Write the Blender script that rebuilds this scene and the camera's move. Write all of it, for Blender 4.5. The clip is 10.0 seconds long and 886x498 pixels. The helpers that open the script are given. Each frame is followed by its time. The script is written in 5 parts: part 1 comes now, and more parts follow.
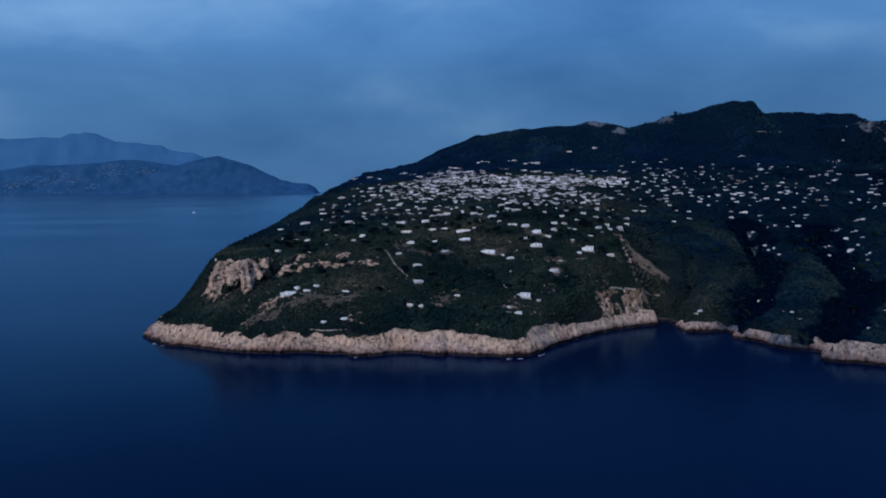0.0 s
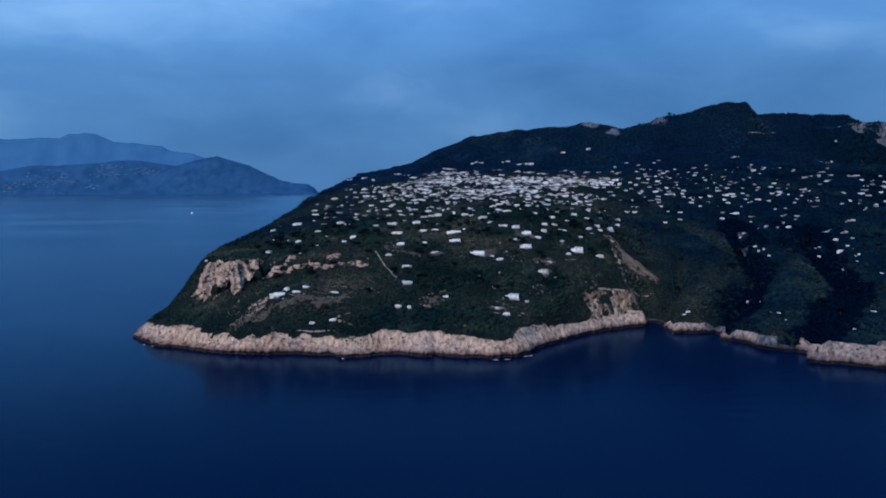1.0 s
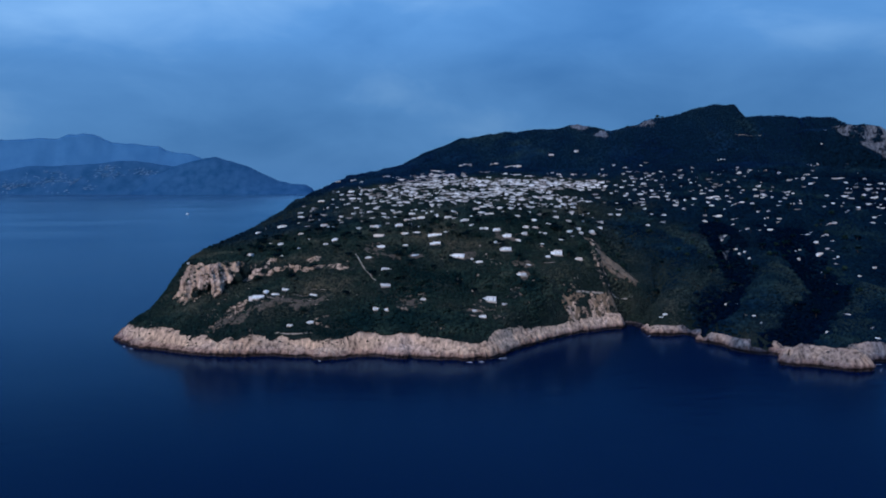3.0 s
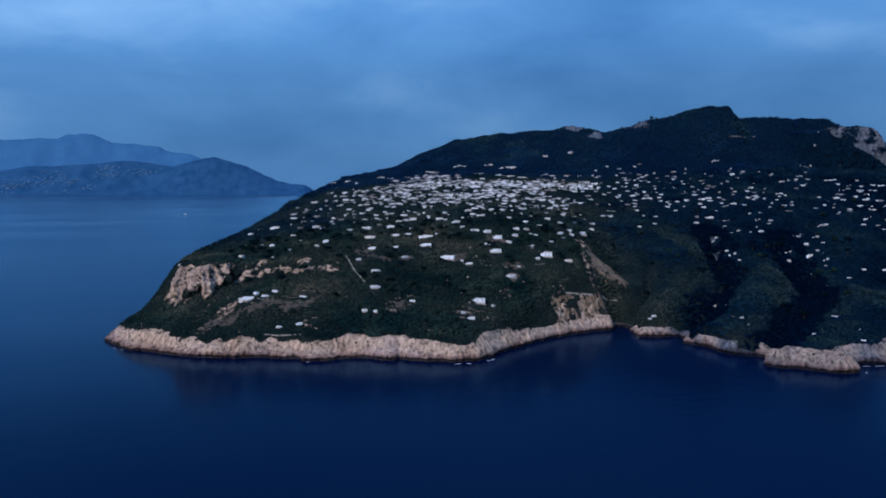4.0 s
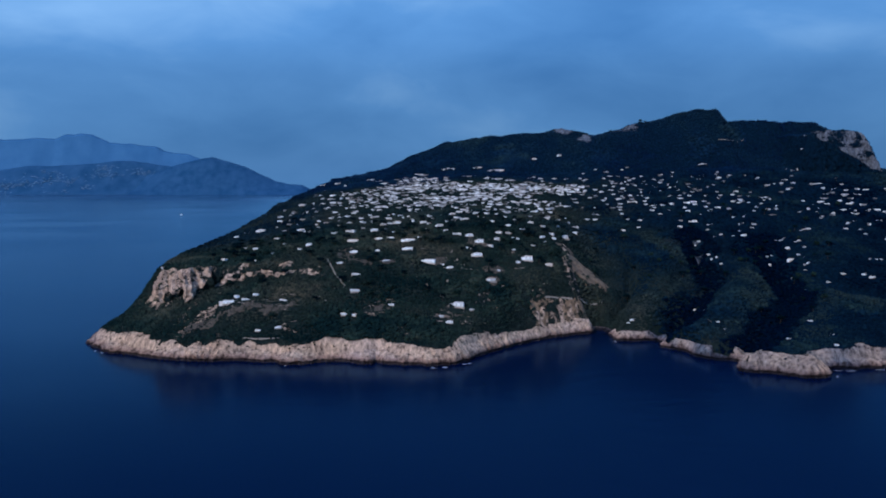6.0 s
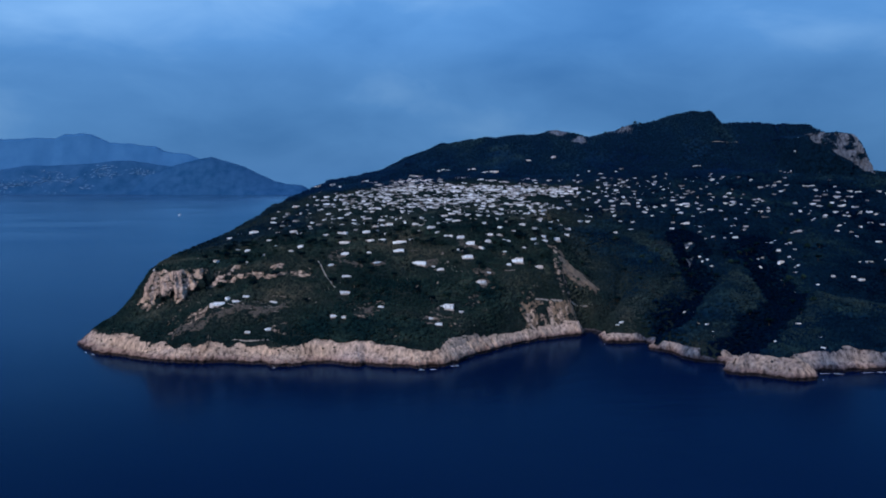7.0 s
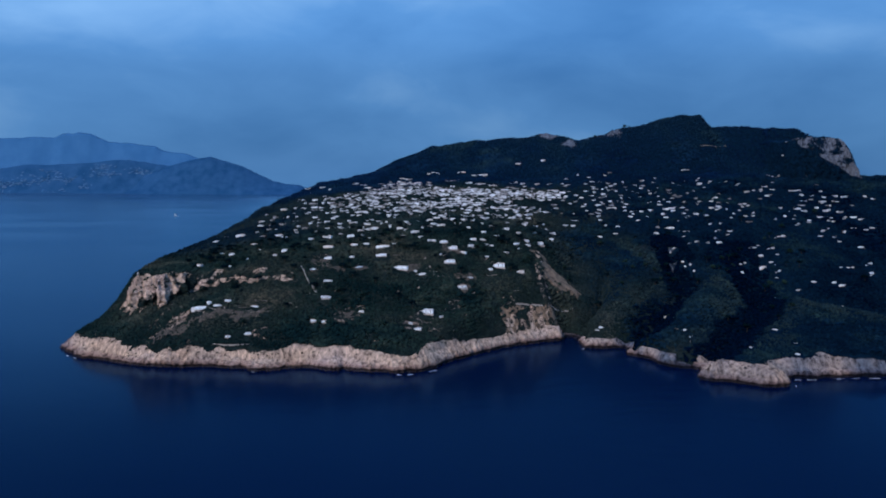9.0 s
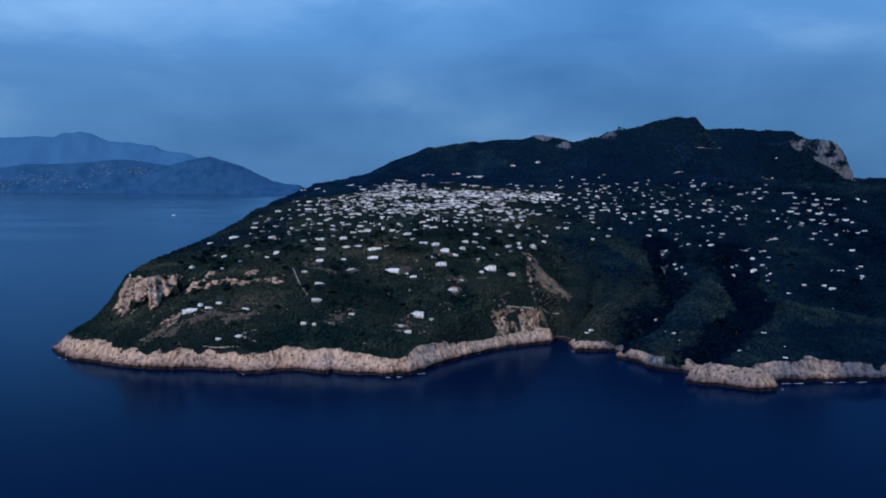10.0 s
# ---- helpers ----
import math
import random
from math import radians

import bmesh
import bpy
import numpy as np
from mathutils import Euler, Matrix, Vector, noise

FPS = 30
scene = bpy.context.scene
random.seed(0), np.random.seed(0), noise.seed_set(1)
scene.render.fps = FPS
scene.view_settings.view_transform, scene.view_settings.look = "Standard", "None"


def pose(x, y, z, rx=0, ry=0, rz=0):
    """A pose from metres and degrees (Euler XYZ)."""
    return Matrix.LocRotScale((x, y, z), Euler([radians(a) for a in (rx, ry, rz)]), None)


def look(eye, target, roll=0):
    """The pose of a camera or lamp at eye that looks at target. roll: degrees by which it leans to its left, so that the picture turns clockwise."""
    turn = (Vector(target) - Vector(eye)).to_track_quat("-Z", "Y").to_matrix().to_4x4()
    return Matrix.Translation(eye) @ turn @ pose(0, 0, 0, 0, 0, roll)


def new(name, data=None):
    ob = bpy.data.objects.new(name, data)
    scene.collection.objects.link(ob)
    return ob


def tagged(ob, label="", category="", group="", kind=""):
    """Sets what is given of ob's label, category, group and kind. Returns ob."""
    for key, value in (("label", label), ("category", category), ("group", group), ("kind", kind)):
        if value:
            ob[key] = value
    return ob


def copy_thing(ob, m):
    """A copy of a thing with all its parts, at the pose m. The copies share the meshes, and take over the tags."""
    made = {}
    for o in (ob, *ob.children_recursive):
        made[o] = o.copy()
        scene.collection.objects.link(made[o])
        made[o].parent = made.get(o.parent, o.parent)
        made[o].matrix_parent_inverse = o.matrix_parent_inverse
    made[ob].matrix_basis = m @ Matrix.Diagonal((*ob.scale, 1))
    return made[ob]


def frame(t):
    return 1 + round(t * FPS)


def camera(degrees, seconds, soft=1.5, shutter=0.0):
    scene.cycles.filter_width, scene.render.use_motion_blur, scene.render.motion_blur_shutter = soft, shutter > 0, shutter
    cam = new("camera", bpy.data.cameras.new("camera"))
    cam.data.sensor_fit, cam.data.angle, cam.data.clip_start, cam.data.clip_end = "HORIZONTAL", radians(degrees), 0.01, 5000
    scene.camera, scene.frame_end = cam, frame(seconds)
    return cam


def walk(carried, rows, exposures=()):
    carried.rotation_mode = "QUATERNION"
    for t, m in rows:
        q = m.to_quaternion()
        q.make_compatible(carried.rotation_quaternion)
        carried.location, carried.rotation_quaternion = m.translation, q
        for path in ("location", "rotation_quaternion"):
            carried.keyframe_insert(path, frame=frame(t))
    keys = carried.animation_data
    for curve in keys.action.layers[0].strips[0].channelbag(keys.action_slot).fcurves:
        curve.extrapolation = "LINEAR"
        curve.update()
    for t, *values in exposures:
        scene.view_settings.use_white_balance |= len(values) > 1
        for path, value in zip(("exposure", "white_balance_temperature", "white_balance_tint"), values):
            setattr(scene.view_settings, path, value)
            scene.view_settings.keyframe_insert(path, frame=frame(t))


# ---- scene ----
cam = camera(60.0, 10.0, 2.0)
# seconds, east, north, up, pitch, roll, yaw
PATH = [
    (0.0, 0.00, 0.00, 125.44, -5.725, 0.134, 0.000),
    (0.5, 4.51, -1.24, 125.96, -5.719, 0.138, 0.013),
    (1.0, 8.99, -2.48, 126.53, -5.714, 0.138, 0.027),
    (1.5, 13.44, -3.69, 127.14, -5.709, 0.135, 0.040),
    (2.0, 17.86, -4.89, 127.81, -5.706, 0.129, 0.054),
    (2.5, 22.26, -6.08, 128.51, -5.703, 0.120, 0.068),
    (3.0, 26.62, -7.26, 129.27, -5.701, 0.107, 0.082),
    (3.5, 30.95, -8.42, 130.07, -5.700, 0.092, 0.096),
    (4.0, 35.25, -9.56, 130.92, -5.700, 0.073, 0.110),
    (4.5, 39.52, -10.69, 131.82, -5.701, 0.051, 0.124),
    (5.0, 43.76, -11.81, 132.76, -5.703, 0.025, 0.139),
    (5.5, 47.97, -12.91, 133.75, -5.705, -0.003, 0.153),
    (6.0, 52.16, -14.00, 134.79, -5.708, -0.035, 0.168),
    (6.5, 56.31, -15.08, 135.88, -5.713, -0.070, 0.183),
    (7.0, 60.43, -16.14, 137.01, -5.718, -0.109, 0.198),
    (7.5, 64.52, -17.19, 138.19, -5.724, -0.150, 0.212),
    (8.0, 68.58, -18.22, 139.41, -5.731, -0.195, 0.228),
    (8.5, 72.62, -19.24, 140.69, -5.738, -0.243, 0.243),
    (9.0, 76.62, -20.24, 142.01, -5.747, -0.294, 0.258),
    (9.5, 80.59, -21.23, 143.38, -5.756, -0.349, 0.273),
    (10.0, 84.53, -22.21, 144.79, -5.766, -0.407, 0.289),
]
walk(cam, [(t, pose(x, y, z, 90 + pitch, roll, yaw)) for t, x, y, z, pitch, roll, yaw in PATH], [(0.0, -0.38, 6250, 10), (0.2, -0.18, 6200, 10), (0.5, 0.0, 6150, 10), (9.4, 0.0, 6150, 10), (10.0, 0.0, 6320, 10)])

# ---- sky and light: dusk under thin cloud ----
SUN_FROM = Vector((-0.50, -0.72, 0.54)).normalized()
world = bpy.data.worlds.new("dusk_sky")
scene.world = world
world.use_nodes = True
wn, wl = world.node_tree.nodes, world.node_tree.links
wn.clear()


def wnode(kind, **values):
    n = wn.new(kind)
    for key, value in values.items():
        n.inputs[key].default_value = value
    return n


sky = wn.new("ShaderNodeTexSky")
sky.sky_type, sky.sun_disc = "NISHITA", False
sky.sun_elevation = math.asin(SUN_FROM.z)
sky.sun_rotation = math.atan2(SUN_FROM.x, SUN_FROM.y)
sky.altitude, sky.air_density, sky.dust_density, sky.ozone_density = 120, 1.0, 0.6, 3.0
coords = wn.new("ShaderNodeTexCoord")
stretch = wnode("ShaderNodeMapping", Scale=(1.0, 1.0, 2.3), Location=(0.35, 0.0, 0.2))
wl.new(coords.outputs["Generated"], stretch.inputs["Vector"])
clouds = wnode("ShaderNodeTexNoise", Scale=2.4, Detail=5.0, Roughness=0.45, Distortion=0.2)
wl.new(stretch.outputs[0], clouds.inputs["Vector"])
split = wn.new("ShaderNodeSeparateXYZ")
wl.new(coords.outputs["Generated"], split.inputs[0])
# cloud colour by density; paler higher up, where the cloud is thin
wisps = wnode("ShaderNodeTexNoise", Scale=7.0, Detail=8.0, Roughness=0.56, Distortion=0.5)
wl.new(stretch.outputs[0], wisps.inputs["Vector"])
blend = wnode("ShaderNodeMix", Factor=0.2)
wl.new(clouds.outputs["Fac"], blend.inputs[2])
wl.new(wisps.outputs["Fac"], blend.inputs[3])
tone = wn.new("ShaderNodeValToRGB")
tone.color_ramp.elements[0].position, tone.color_ramp.elements[0].color = 0.36, (0.058, 0.182, 0.432, 1)
tone.color_ramp.elements[1].position, tone.color_ramp.elements[1].color = 0.66, (0.192, 0.378, 0.665, 1)
middle = tone.color_ramp.elements.new(0.52)
middle.color = (0.096, 0.255, 0.545, 1)
wl.new(blend.outputs[0], tone.inputs["Fac"])
lift = wn.new("ShaderNodeFloatCurve")
for k, (at, value) in enumerate(((0.0, 0.84), (0.10, 0.92), (0.21, 1.26), (0.30, 0.74), (0.55, 1.1), (1.0, 1.95))):
    points = lift.mapping.curves[0].points
    if k < 2:
        points[k].location = (at, value * 0.5)
    else:
        points.new(at, value * 0.5)
lift.mapping.update()
wl.new(split.outputs["Z"], lift.inputs["Value"])
cloud_colour = wn.new("ShaderNodeVectorMath")
cloud_colour.operation = "SCALE"
wl.new(tone.outputs["Color"], cloud_colour.inputs[0])
double = wn.new("ShaderNodeMath")
double.operation = "MULTIPLY"
double.inputs[1].default_value = 2.0
wl.new(lift.outputs[0], double.inputs[0])
# the west, where the sun went down behind the cloud, is paler
west = wn.new("ShaderNodeMath")
west.operation = "MULTIPLY_ADD"
west.inputs[1].default_value, west.inputs[2].default_value = -0.12, 1.0
wl.new(split.outputs["X"], west.inputs[0])
both = wn.new("ShaderNodeMath")
both.operation = "MULTIPLY"
wl.new(double.outputs[0], both.inputs[0])
wl.new(west.outputs[0], both.inputs[1])
wl.new(both.outputs[0], cloud_colour.inputs["Scale"])
sky_back = wnode("ShaderNodeBackground", Strength=0.05)
cloud_back = wnode("ShaderNodeBackground", Strength=1.05)
veil = wn.new("ShaderNodeVectorMath")
veil.operation = "MULTIPLY"
veil.inputs[1].default_value = (0.45, 0.8, 1.1)
wl.new(sky.outputs[0], veil.inputs[0])
wl.new(veil.outputs[0], sky_back.inputs["Color"])
wl.new(cloud_colour.outputs[0], cloud_back.inputs["Color"])
mixed = wnode("ShaderNodeMixShader", Fac=0.9)
wl.new(sky_back.outputs[0], mixed.inputs[1])
wl.new(cloud_back.outputs[0], mixed.inputs[2])
world_out = wn.new("ShaderNodeOutputWorld")
wl.new(mixed.outputs[0], world_out.inputs["Surface"])

sun_lamp = bpy.data.lights.new("sun", "SUN")
sun_lamp.energy, sun_lamp.angle, sun_lamp.color = 2.75, radians(20), (1.0, 0.87, 0.80)
sun = new("sun", sun_lamp)
sun.matrix_world = look((0, 0, 600), Vector((0, 0, 600)) - SUN_FROM)

# ---- materials ----
def material(name, rough=0.8, metal=0.0):
    m = bpy.data.materials.new(name)
    m.use_nodes = True
    b = m.node_tree.nodes["Principled BSDF"]
    b.inputs["Roughness"].default_value, b.inputs["Metallic"].default_value = rough, metal
    b.inputs["Specular IOR Level"].default_value = 0.25
    return m, m.node_tree.nodes, m.node_tree.links, b


def tex_noise(n, l, scale, detail=5.0, rough=0.55, squash=None):
    c = n.new("ShaderNodeNewGeometry")
    t = n.new("ShaderNodeTexNoise")
    t.inputs["Scale"].default_value, t.inputs["Detail"].default_value, t.inputs["Roughness"].default_value = scale, detail, rough
    if squash:
        s = n.new("ShaderNodeVectorMath")
        s.operation = "MULTIPLY"
        s.inputs[1].default_value = squash
        l.new(c.outputs["Position"], s.inputs[0])
        l.new(s.outputs[0], t.inputs["Vector"])
    else:
        l.new(c.outputs["Position"], t.inputs["Vector"])
    return t.outputs["Fac"]


def ramp(n, l, fac, *stops):
    r = n.new("ShaderNodeValToRGB")
    while len(r.color_ramp.elements) < len(stops):
        r.color_ramp.elements.new(0.5)
    for e, (p, col) in zip(r.color_ramp.elements, stops):
        e.position, e.color = p, (*col, 1)
    l.new(fac, r.inputs["Fac"])
    return r.outputs["Color"]


def mix(n, l, fac, a, b, kind="MIX"):
    m = n.new("ShaderNodeMix")
    m.data_type, m.blend_type = "RGBA", kind
    for socket, value in ((m.inputs["Factor"], fac), (m.inputs["A"], a), (m.inputs["B"], b)):
        if isinstance(value, (int, float)):
            socket.default_value = value
        elif isinstance(value, tuple):
            socket.default_value = (*value, 1)
        else:
            l.new(value, socket)
    return m.outputs["Result"]


def relief(n, l, b, fac, strength, distance):
    bump = n.new("ShaderNodeBump")
    bump.inputs["Strength"].default_value, bump.inputs["Distance"].default_value = strength, distance
    l.new(fac, bump.inputs["Height"])
    l.new(bump.outputs[0], b.inputs["Normal"])


def limestone(n, l):
    """Pale pink-grey limestone with streaks running down it and dark cracks."""
    broad = ramp(n, l, tex_noise(n, l, 0.03, 4), (0.30, (0.52, 0.365, 0.28)), (0.5, (0.66, 0.495, 0.385)), (0.72, (0.60, 0.465, 0.41)))
    streak = ramp(n, l, tex_noise(n, l, 0.40, 6, 0.65, (1, 1, 0.3)), (0.36, (0.13, 0.12, 0.13)), (0.47, (0.66, 0.63, 0.62)), (0.64, (1.25, 1.2, 1.13)))
    grain = ramp(n, l, tex_noise(n, l, 1.3, 4, 0.6), (0.34, (0.45, 0.43, 0.42)), (0.55, (1.1, 1.1, 1.1)))
    greying = n.new("ShaderNodeAttribute")
    greying.attribute_name = "grey"
    broad = mix(n, l, greying.outputs["Fac"], broad, (0.14, 0.165, 0.215))
    streak = mix(n, l, 0.55, streak, grain, "MULTIPLY")
    dry = mix(n, l, 0.9, broad, streak, "MULTIPLY")
    # black lichen and wet stone at the waves' reach, then shade painted further up the cliff
    place, reach, fall = n.new("ShaderNodeSeparateXYZ"), n.new("ShaderNodeMath"), n.new("ShaderNodeMath")
    l.new(n.new("ShaderNodeNewGeometry").outputs["Position"], place.inputs[0])
    reach.operation, fall.operation = "MULTIPLY_ADD", "MULTIPLY"
    reach.inputs[1].default_value, fall.inputs[1].default_value = -0.9, 0.26
    l.new(place.outputs["Z"], fall.inputs[0])
    l.new(tex_noise(n, l, 0.16, 5, 0.65), reach.inputs[0])
    l.new(fall.outputs[0], reach.inputs[2])
    tide_shade = ramp(n, l, reach.outputs[0], (0.0, (0.075, 0.085, 0.12)), (0.22, (0.42, 0.38, 0.42)), (0.7, (0.82, 0.77, 0.80)), (1.0, (1, 1, 1)))
    return mix(n, l, 1.0, dry, tide_shade, "MULTIPLY")


def make_rock():
    m, n, l, b = material("limestone", 0.9)
    col = mix(n, l, 0.65, limestone(n, l), (0.24, 0.225, 0.215))
    l.new(col, b.inputs["Base Color"])
    relief(n, l, b, tex_noise(n, l, 0.9, 8, 0.65), 0.9, 1.2)
    return m


def make_land():
    """Scrub-covered soil, with bare limestone where the land is steep or broken."""
    m, n, l, b = material("scrub_and_stone", 0.95)
    b.inputs["Specular IOR Level"].default_value = 0.0
    soil = ramp(n, l, tex_noise(n, l, 0.02, 6, 0.6), (0.35, (0.009, 0.018, 0.021)), (0.58, (0.019, 0.029, 0.030)), (0.78, (0.050, 0.050, 0.045)))
    # distance haze goes into the soil colour as blue
    hazy_ground = n.new("ShaderNodeAttribute")
    hazy_ground.attribute_name = "hazy_ground"
    soil = mix(n, l, hazy_ground.outputs["Fac"], soil, (0.0034, 0.0140, 0.033))
    tufts = ramp(n, l, tex_noise(n, l, 0.22, 6, 0.7), (0.35, (0.35, 0.42, 0.35)), (0.65, (1.25, 1.2, 1.1)))
    scrub = mix(n, l, 0.85, soil, tufts, "MULTIPLY")
    stone = limestone(n, l)
    bare = n.new("ShaderNodeAttribute")
    bare.attribute_name = "bare"
    broken = n.new("ShaderNodeMath")
    broken.operation = "ADD"
    l.new(bare.outputs["Fac"], broken.inputs[0])
    l.new(tex_noise(n, l, 0.26, 7, 0.7), broken.inputs[1])
    edge = ramp(n, l, broken.outputs[0], (0.90, (0, 0, 0)), (1.0, (1, 1, 1)))
    l.new(mix(n, l, edge, scrub, stone), b.inputs["Base Color"])
    relief(n, l, b, tex_noise(n, l, 0.5, 8, 0.72), 1.0, 2.2)
    return m


def make_leaves(name, dark, light, brown):
    m, n, l, b = material(name, 0.85)
    g = n.new("ShaderNodeNewGeometry")
    own = ramp(n, l, g.outputs["Random Per Island"], (0.0, dark), (0.72, light), (1.0, brown))
    b.inputs["Specular IOR Level"].default_value = 0.0
    patch = ramp(n, l, tex_noise(n, l, 0.016, 4), (0.33, (0.45, 0.55, 0.55)), (0.66, (1.6, 1.5, 1.3)))
    mottle = ramp(n, l, tex_noise(n, l, 0.06, 4, 0.6), (0.36, (0.5, 0.56, 0.6)), (0.64, (1.45, 1.38, 1.25)))
    patch = mix(n, l, 0.9, patch, mottle, "MULTIPLY")
    l.new(mix(n, l, 0.8, own, patch, "MULTIPLY"), b.inputs["Base Color"])
    return m


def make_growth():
    """Plants of the island: woodland, evergreen scrub or dry grass by tone, with ravine shade, spur light and blue
    distance haze put into the colour.
    """
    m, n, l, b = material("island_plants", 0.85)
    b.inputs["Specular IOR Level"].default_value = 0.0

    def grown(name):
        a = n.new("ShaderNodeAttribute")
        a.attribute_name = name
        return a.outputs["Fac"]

    kind = grown("plant_tone")
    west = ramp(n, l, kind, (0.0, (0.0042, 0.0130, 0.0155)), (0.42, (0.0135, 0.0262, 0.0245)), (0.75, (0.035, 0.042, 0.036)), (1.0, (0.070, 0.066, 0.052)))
    # these two ramps hold distance haze as blue in the leaf colour
    haze_blue = ramp(n, l, kind, (0.0, (0.0007, 0.0042, 0.0140)), (0.45, (0.0030, 0.0124, 0.0275)), (1.0, (0.0112, 0.0265, 0.0325)))
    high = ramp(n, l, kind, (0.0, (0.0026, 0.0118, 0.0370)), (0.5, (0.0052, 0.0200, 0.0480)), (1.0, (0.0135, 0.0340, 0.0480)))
    col = mix(n, l, grown("high"), mix(n, l, grown("east"), west, haze_blue), high)
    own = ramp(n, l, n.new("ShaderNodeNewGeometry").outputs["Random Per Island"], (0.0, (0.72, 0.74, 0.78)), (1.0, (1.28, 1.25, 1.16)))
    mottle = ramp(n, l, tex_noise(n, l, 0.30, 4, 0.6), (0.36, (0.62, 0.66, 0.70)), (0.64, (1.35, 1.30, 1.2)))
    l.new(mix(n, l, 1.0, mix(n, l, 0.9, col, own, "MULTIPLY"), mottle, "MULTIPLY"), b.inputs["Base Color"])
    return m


def make_plaster(name, tints, per_island=False, rough=0.8):
    m, n, l, b = material(name, rough)
    if per_island:
        fac = n.new("ShaderNodeNewGeometry").outputs["Random Per Island"]
    else:
        fac = n.new("ShaderNodeObjectInfo").outputs["Random"]
    own = ramp(n, l, fac, *tints)
    wear = ramp(n, l, tex_noise(n, l, 0.5, 6, 0.6, (1, 1, 0.5)), (0.3, (0.87, 0.86, 0.85)), (0.6, (1, 1, 1)))
    l.new(mix(n, l, 0.9, own, wear, "MULTIPLY"), b.inputs["Base Color"])
    relief(n, l, b, tex_noise(n, l, 4.0, 4), 0.2, 0.05)
    return m


def make_plain(name, a, c, scale, rough=0.8, metal=0.0, bump=0.0):
    m, n, l, b = material(name, rough, metal)
    l.new(ramp(n, l, tex_noise(n, l, scale, 6), (0.3, a), (0.7, c)), b.inputs["Base Color"])
    if bump:
        relief(n, l, b, tex_noise(n, l, scale * 4, 5), 0.5, bump)
    return m


def make_sea():
    """Deep water: blue from below, with the sky mirrored in it by Fresnel's law on a ruffled surface."""
    m = bpy.data.materials.new("sea_water")
    m.use_nodes = True
    n, l = m.node_tree.nodes, m.node_tree.links
    n.clear()
    deep, gloss = n.new("ShaderNodeBsdfDiffuse"), n.new("ShaderNodeBsdfGlossy")
    l.new(ramp(n, l, tex_noise(n, l, 0.004, 4), (0.3, (0.0001, 0.0035, 0.024)), (0.7, (0.0002, 0.0046, 0.030))), deep.inputs["Color"])
    # wind-ruffled and slick lanes
    rough = n.new("ShaderNodeMapRange")
    rough.inputs["From Min"].default_value, rough.inputs["From Max"].default_value = 0.35, 0.65
    rough.inputs["To Min"].default_value, rough.inputs["To Max"].default_value = 0.15, 0.21
    l.new(tex_noise(n, l, 0.005, 5, 0.6, (0.35, 1.0, 1.0)), rough.inputs["Value"])
    l.new(rough.outputs[0], gloss.inputs["Roughness"])
    bump = n.new("ShaderNodeBump")
    bump.inputs["Strength"].default_value, bump.inputs["Distance"].default_value = 0.2, 1.0
    l.new(tex_noise(n, l, 0.09, 5, 0.6, (0.7, 1, 1)), bump.inputs["Height"])
    l.new(bump.outputs[0], gloss.inputs["Normal"])
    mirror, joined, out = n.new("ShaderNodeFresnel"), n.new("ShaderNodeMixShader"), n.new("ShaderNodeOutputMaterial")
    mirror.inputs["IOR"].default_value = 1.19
    # far haze is put into the mirror tint: paler glancing than steep
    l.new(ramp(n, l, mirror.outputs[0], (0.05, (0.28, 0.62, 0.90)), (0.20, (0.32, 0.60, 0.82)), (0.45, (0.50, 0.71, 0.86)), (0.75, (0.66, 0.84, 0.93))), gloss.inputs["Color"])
    l.new(mirror.outputs[0], joined.inputs["Fac"])
    l.new(deep.outputs[0], joined.inputs[1])
    l.new(gloss.outputs[0], joined.inputs[2])
    l.new(joined.outputs[0], out.inputs["Surface"])
    return m


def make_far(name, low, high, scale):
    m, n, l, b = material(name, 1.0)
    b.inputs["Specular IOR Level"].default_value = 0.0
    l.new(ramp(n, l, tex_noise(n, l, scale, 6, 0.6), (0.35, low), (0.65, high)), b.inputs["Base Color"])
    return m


ROCK, LAND, SEA = make_rock(), make_land(), make_sea()
SLIP_EARTH = make_plain("landslip_earth", (0.060, 0.043, 0.032), (0.27, 0.180, 0.118), 0.28, 0.95, 0, 0.5)
EARTH = make_plain("bare_earth", (0.016, 0.018, 0.018), (0.125, 0.095, 0.074), 0.9, 0.95, 0, 0.4)
SCRUB = make_leaves("evergreen_oak_leaves", (0.004, 0.013, 0.016), (0.010, 0.022, 0.022), (0.015, 0.028, 0.026))
PINE = make_leaves("pine_needles", (0.0008, 0.0045, 0.009), (0.0018, 0.008, 0.013), (0.004, 0.011, 0.014))
PLANTS = make_growth()
BARK = make_plain("bark", (0.022, 0.019, 0.017), (0.045, 0.037, 0.032), 3.0, 0.95, 0, 0.05)
WHITE = make_plaster("whitewash", ((0.0, (0.80, 0.88, 0.96)), (0.6, (0.76, 0.83, 0.90)), (0.9, (0.70, 0.70, 0.71)), (1.0, (0.52, 0.46, 0.42))))
TOWN_WHITE = make_plaster("town_plaster", ((0.0, (0.84, 0.89, 0.95)), (0.35, (0.66, 0.70, 0.76)), (0.65, (0.36, 0.37, 0.40)), (1.0, (0.16, 0.15, 0.15))), True)
ROOF = make_plaster("flat_roof", ((0.0, (0.72, 0.75, 0.78)), (0.6, (0.60, 0.61, 0.63)), (0.88, (0.44, 0.34, 0.28)), (1.0, (0.60, 0.57, 0.54))))
GLASS = make_plain("dark_glazing", (0.07, 0.08, 0.10), (0.12, 0.13, 0.15), 1.0, 0.15)
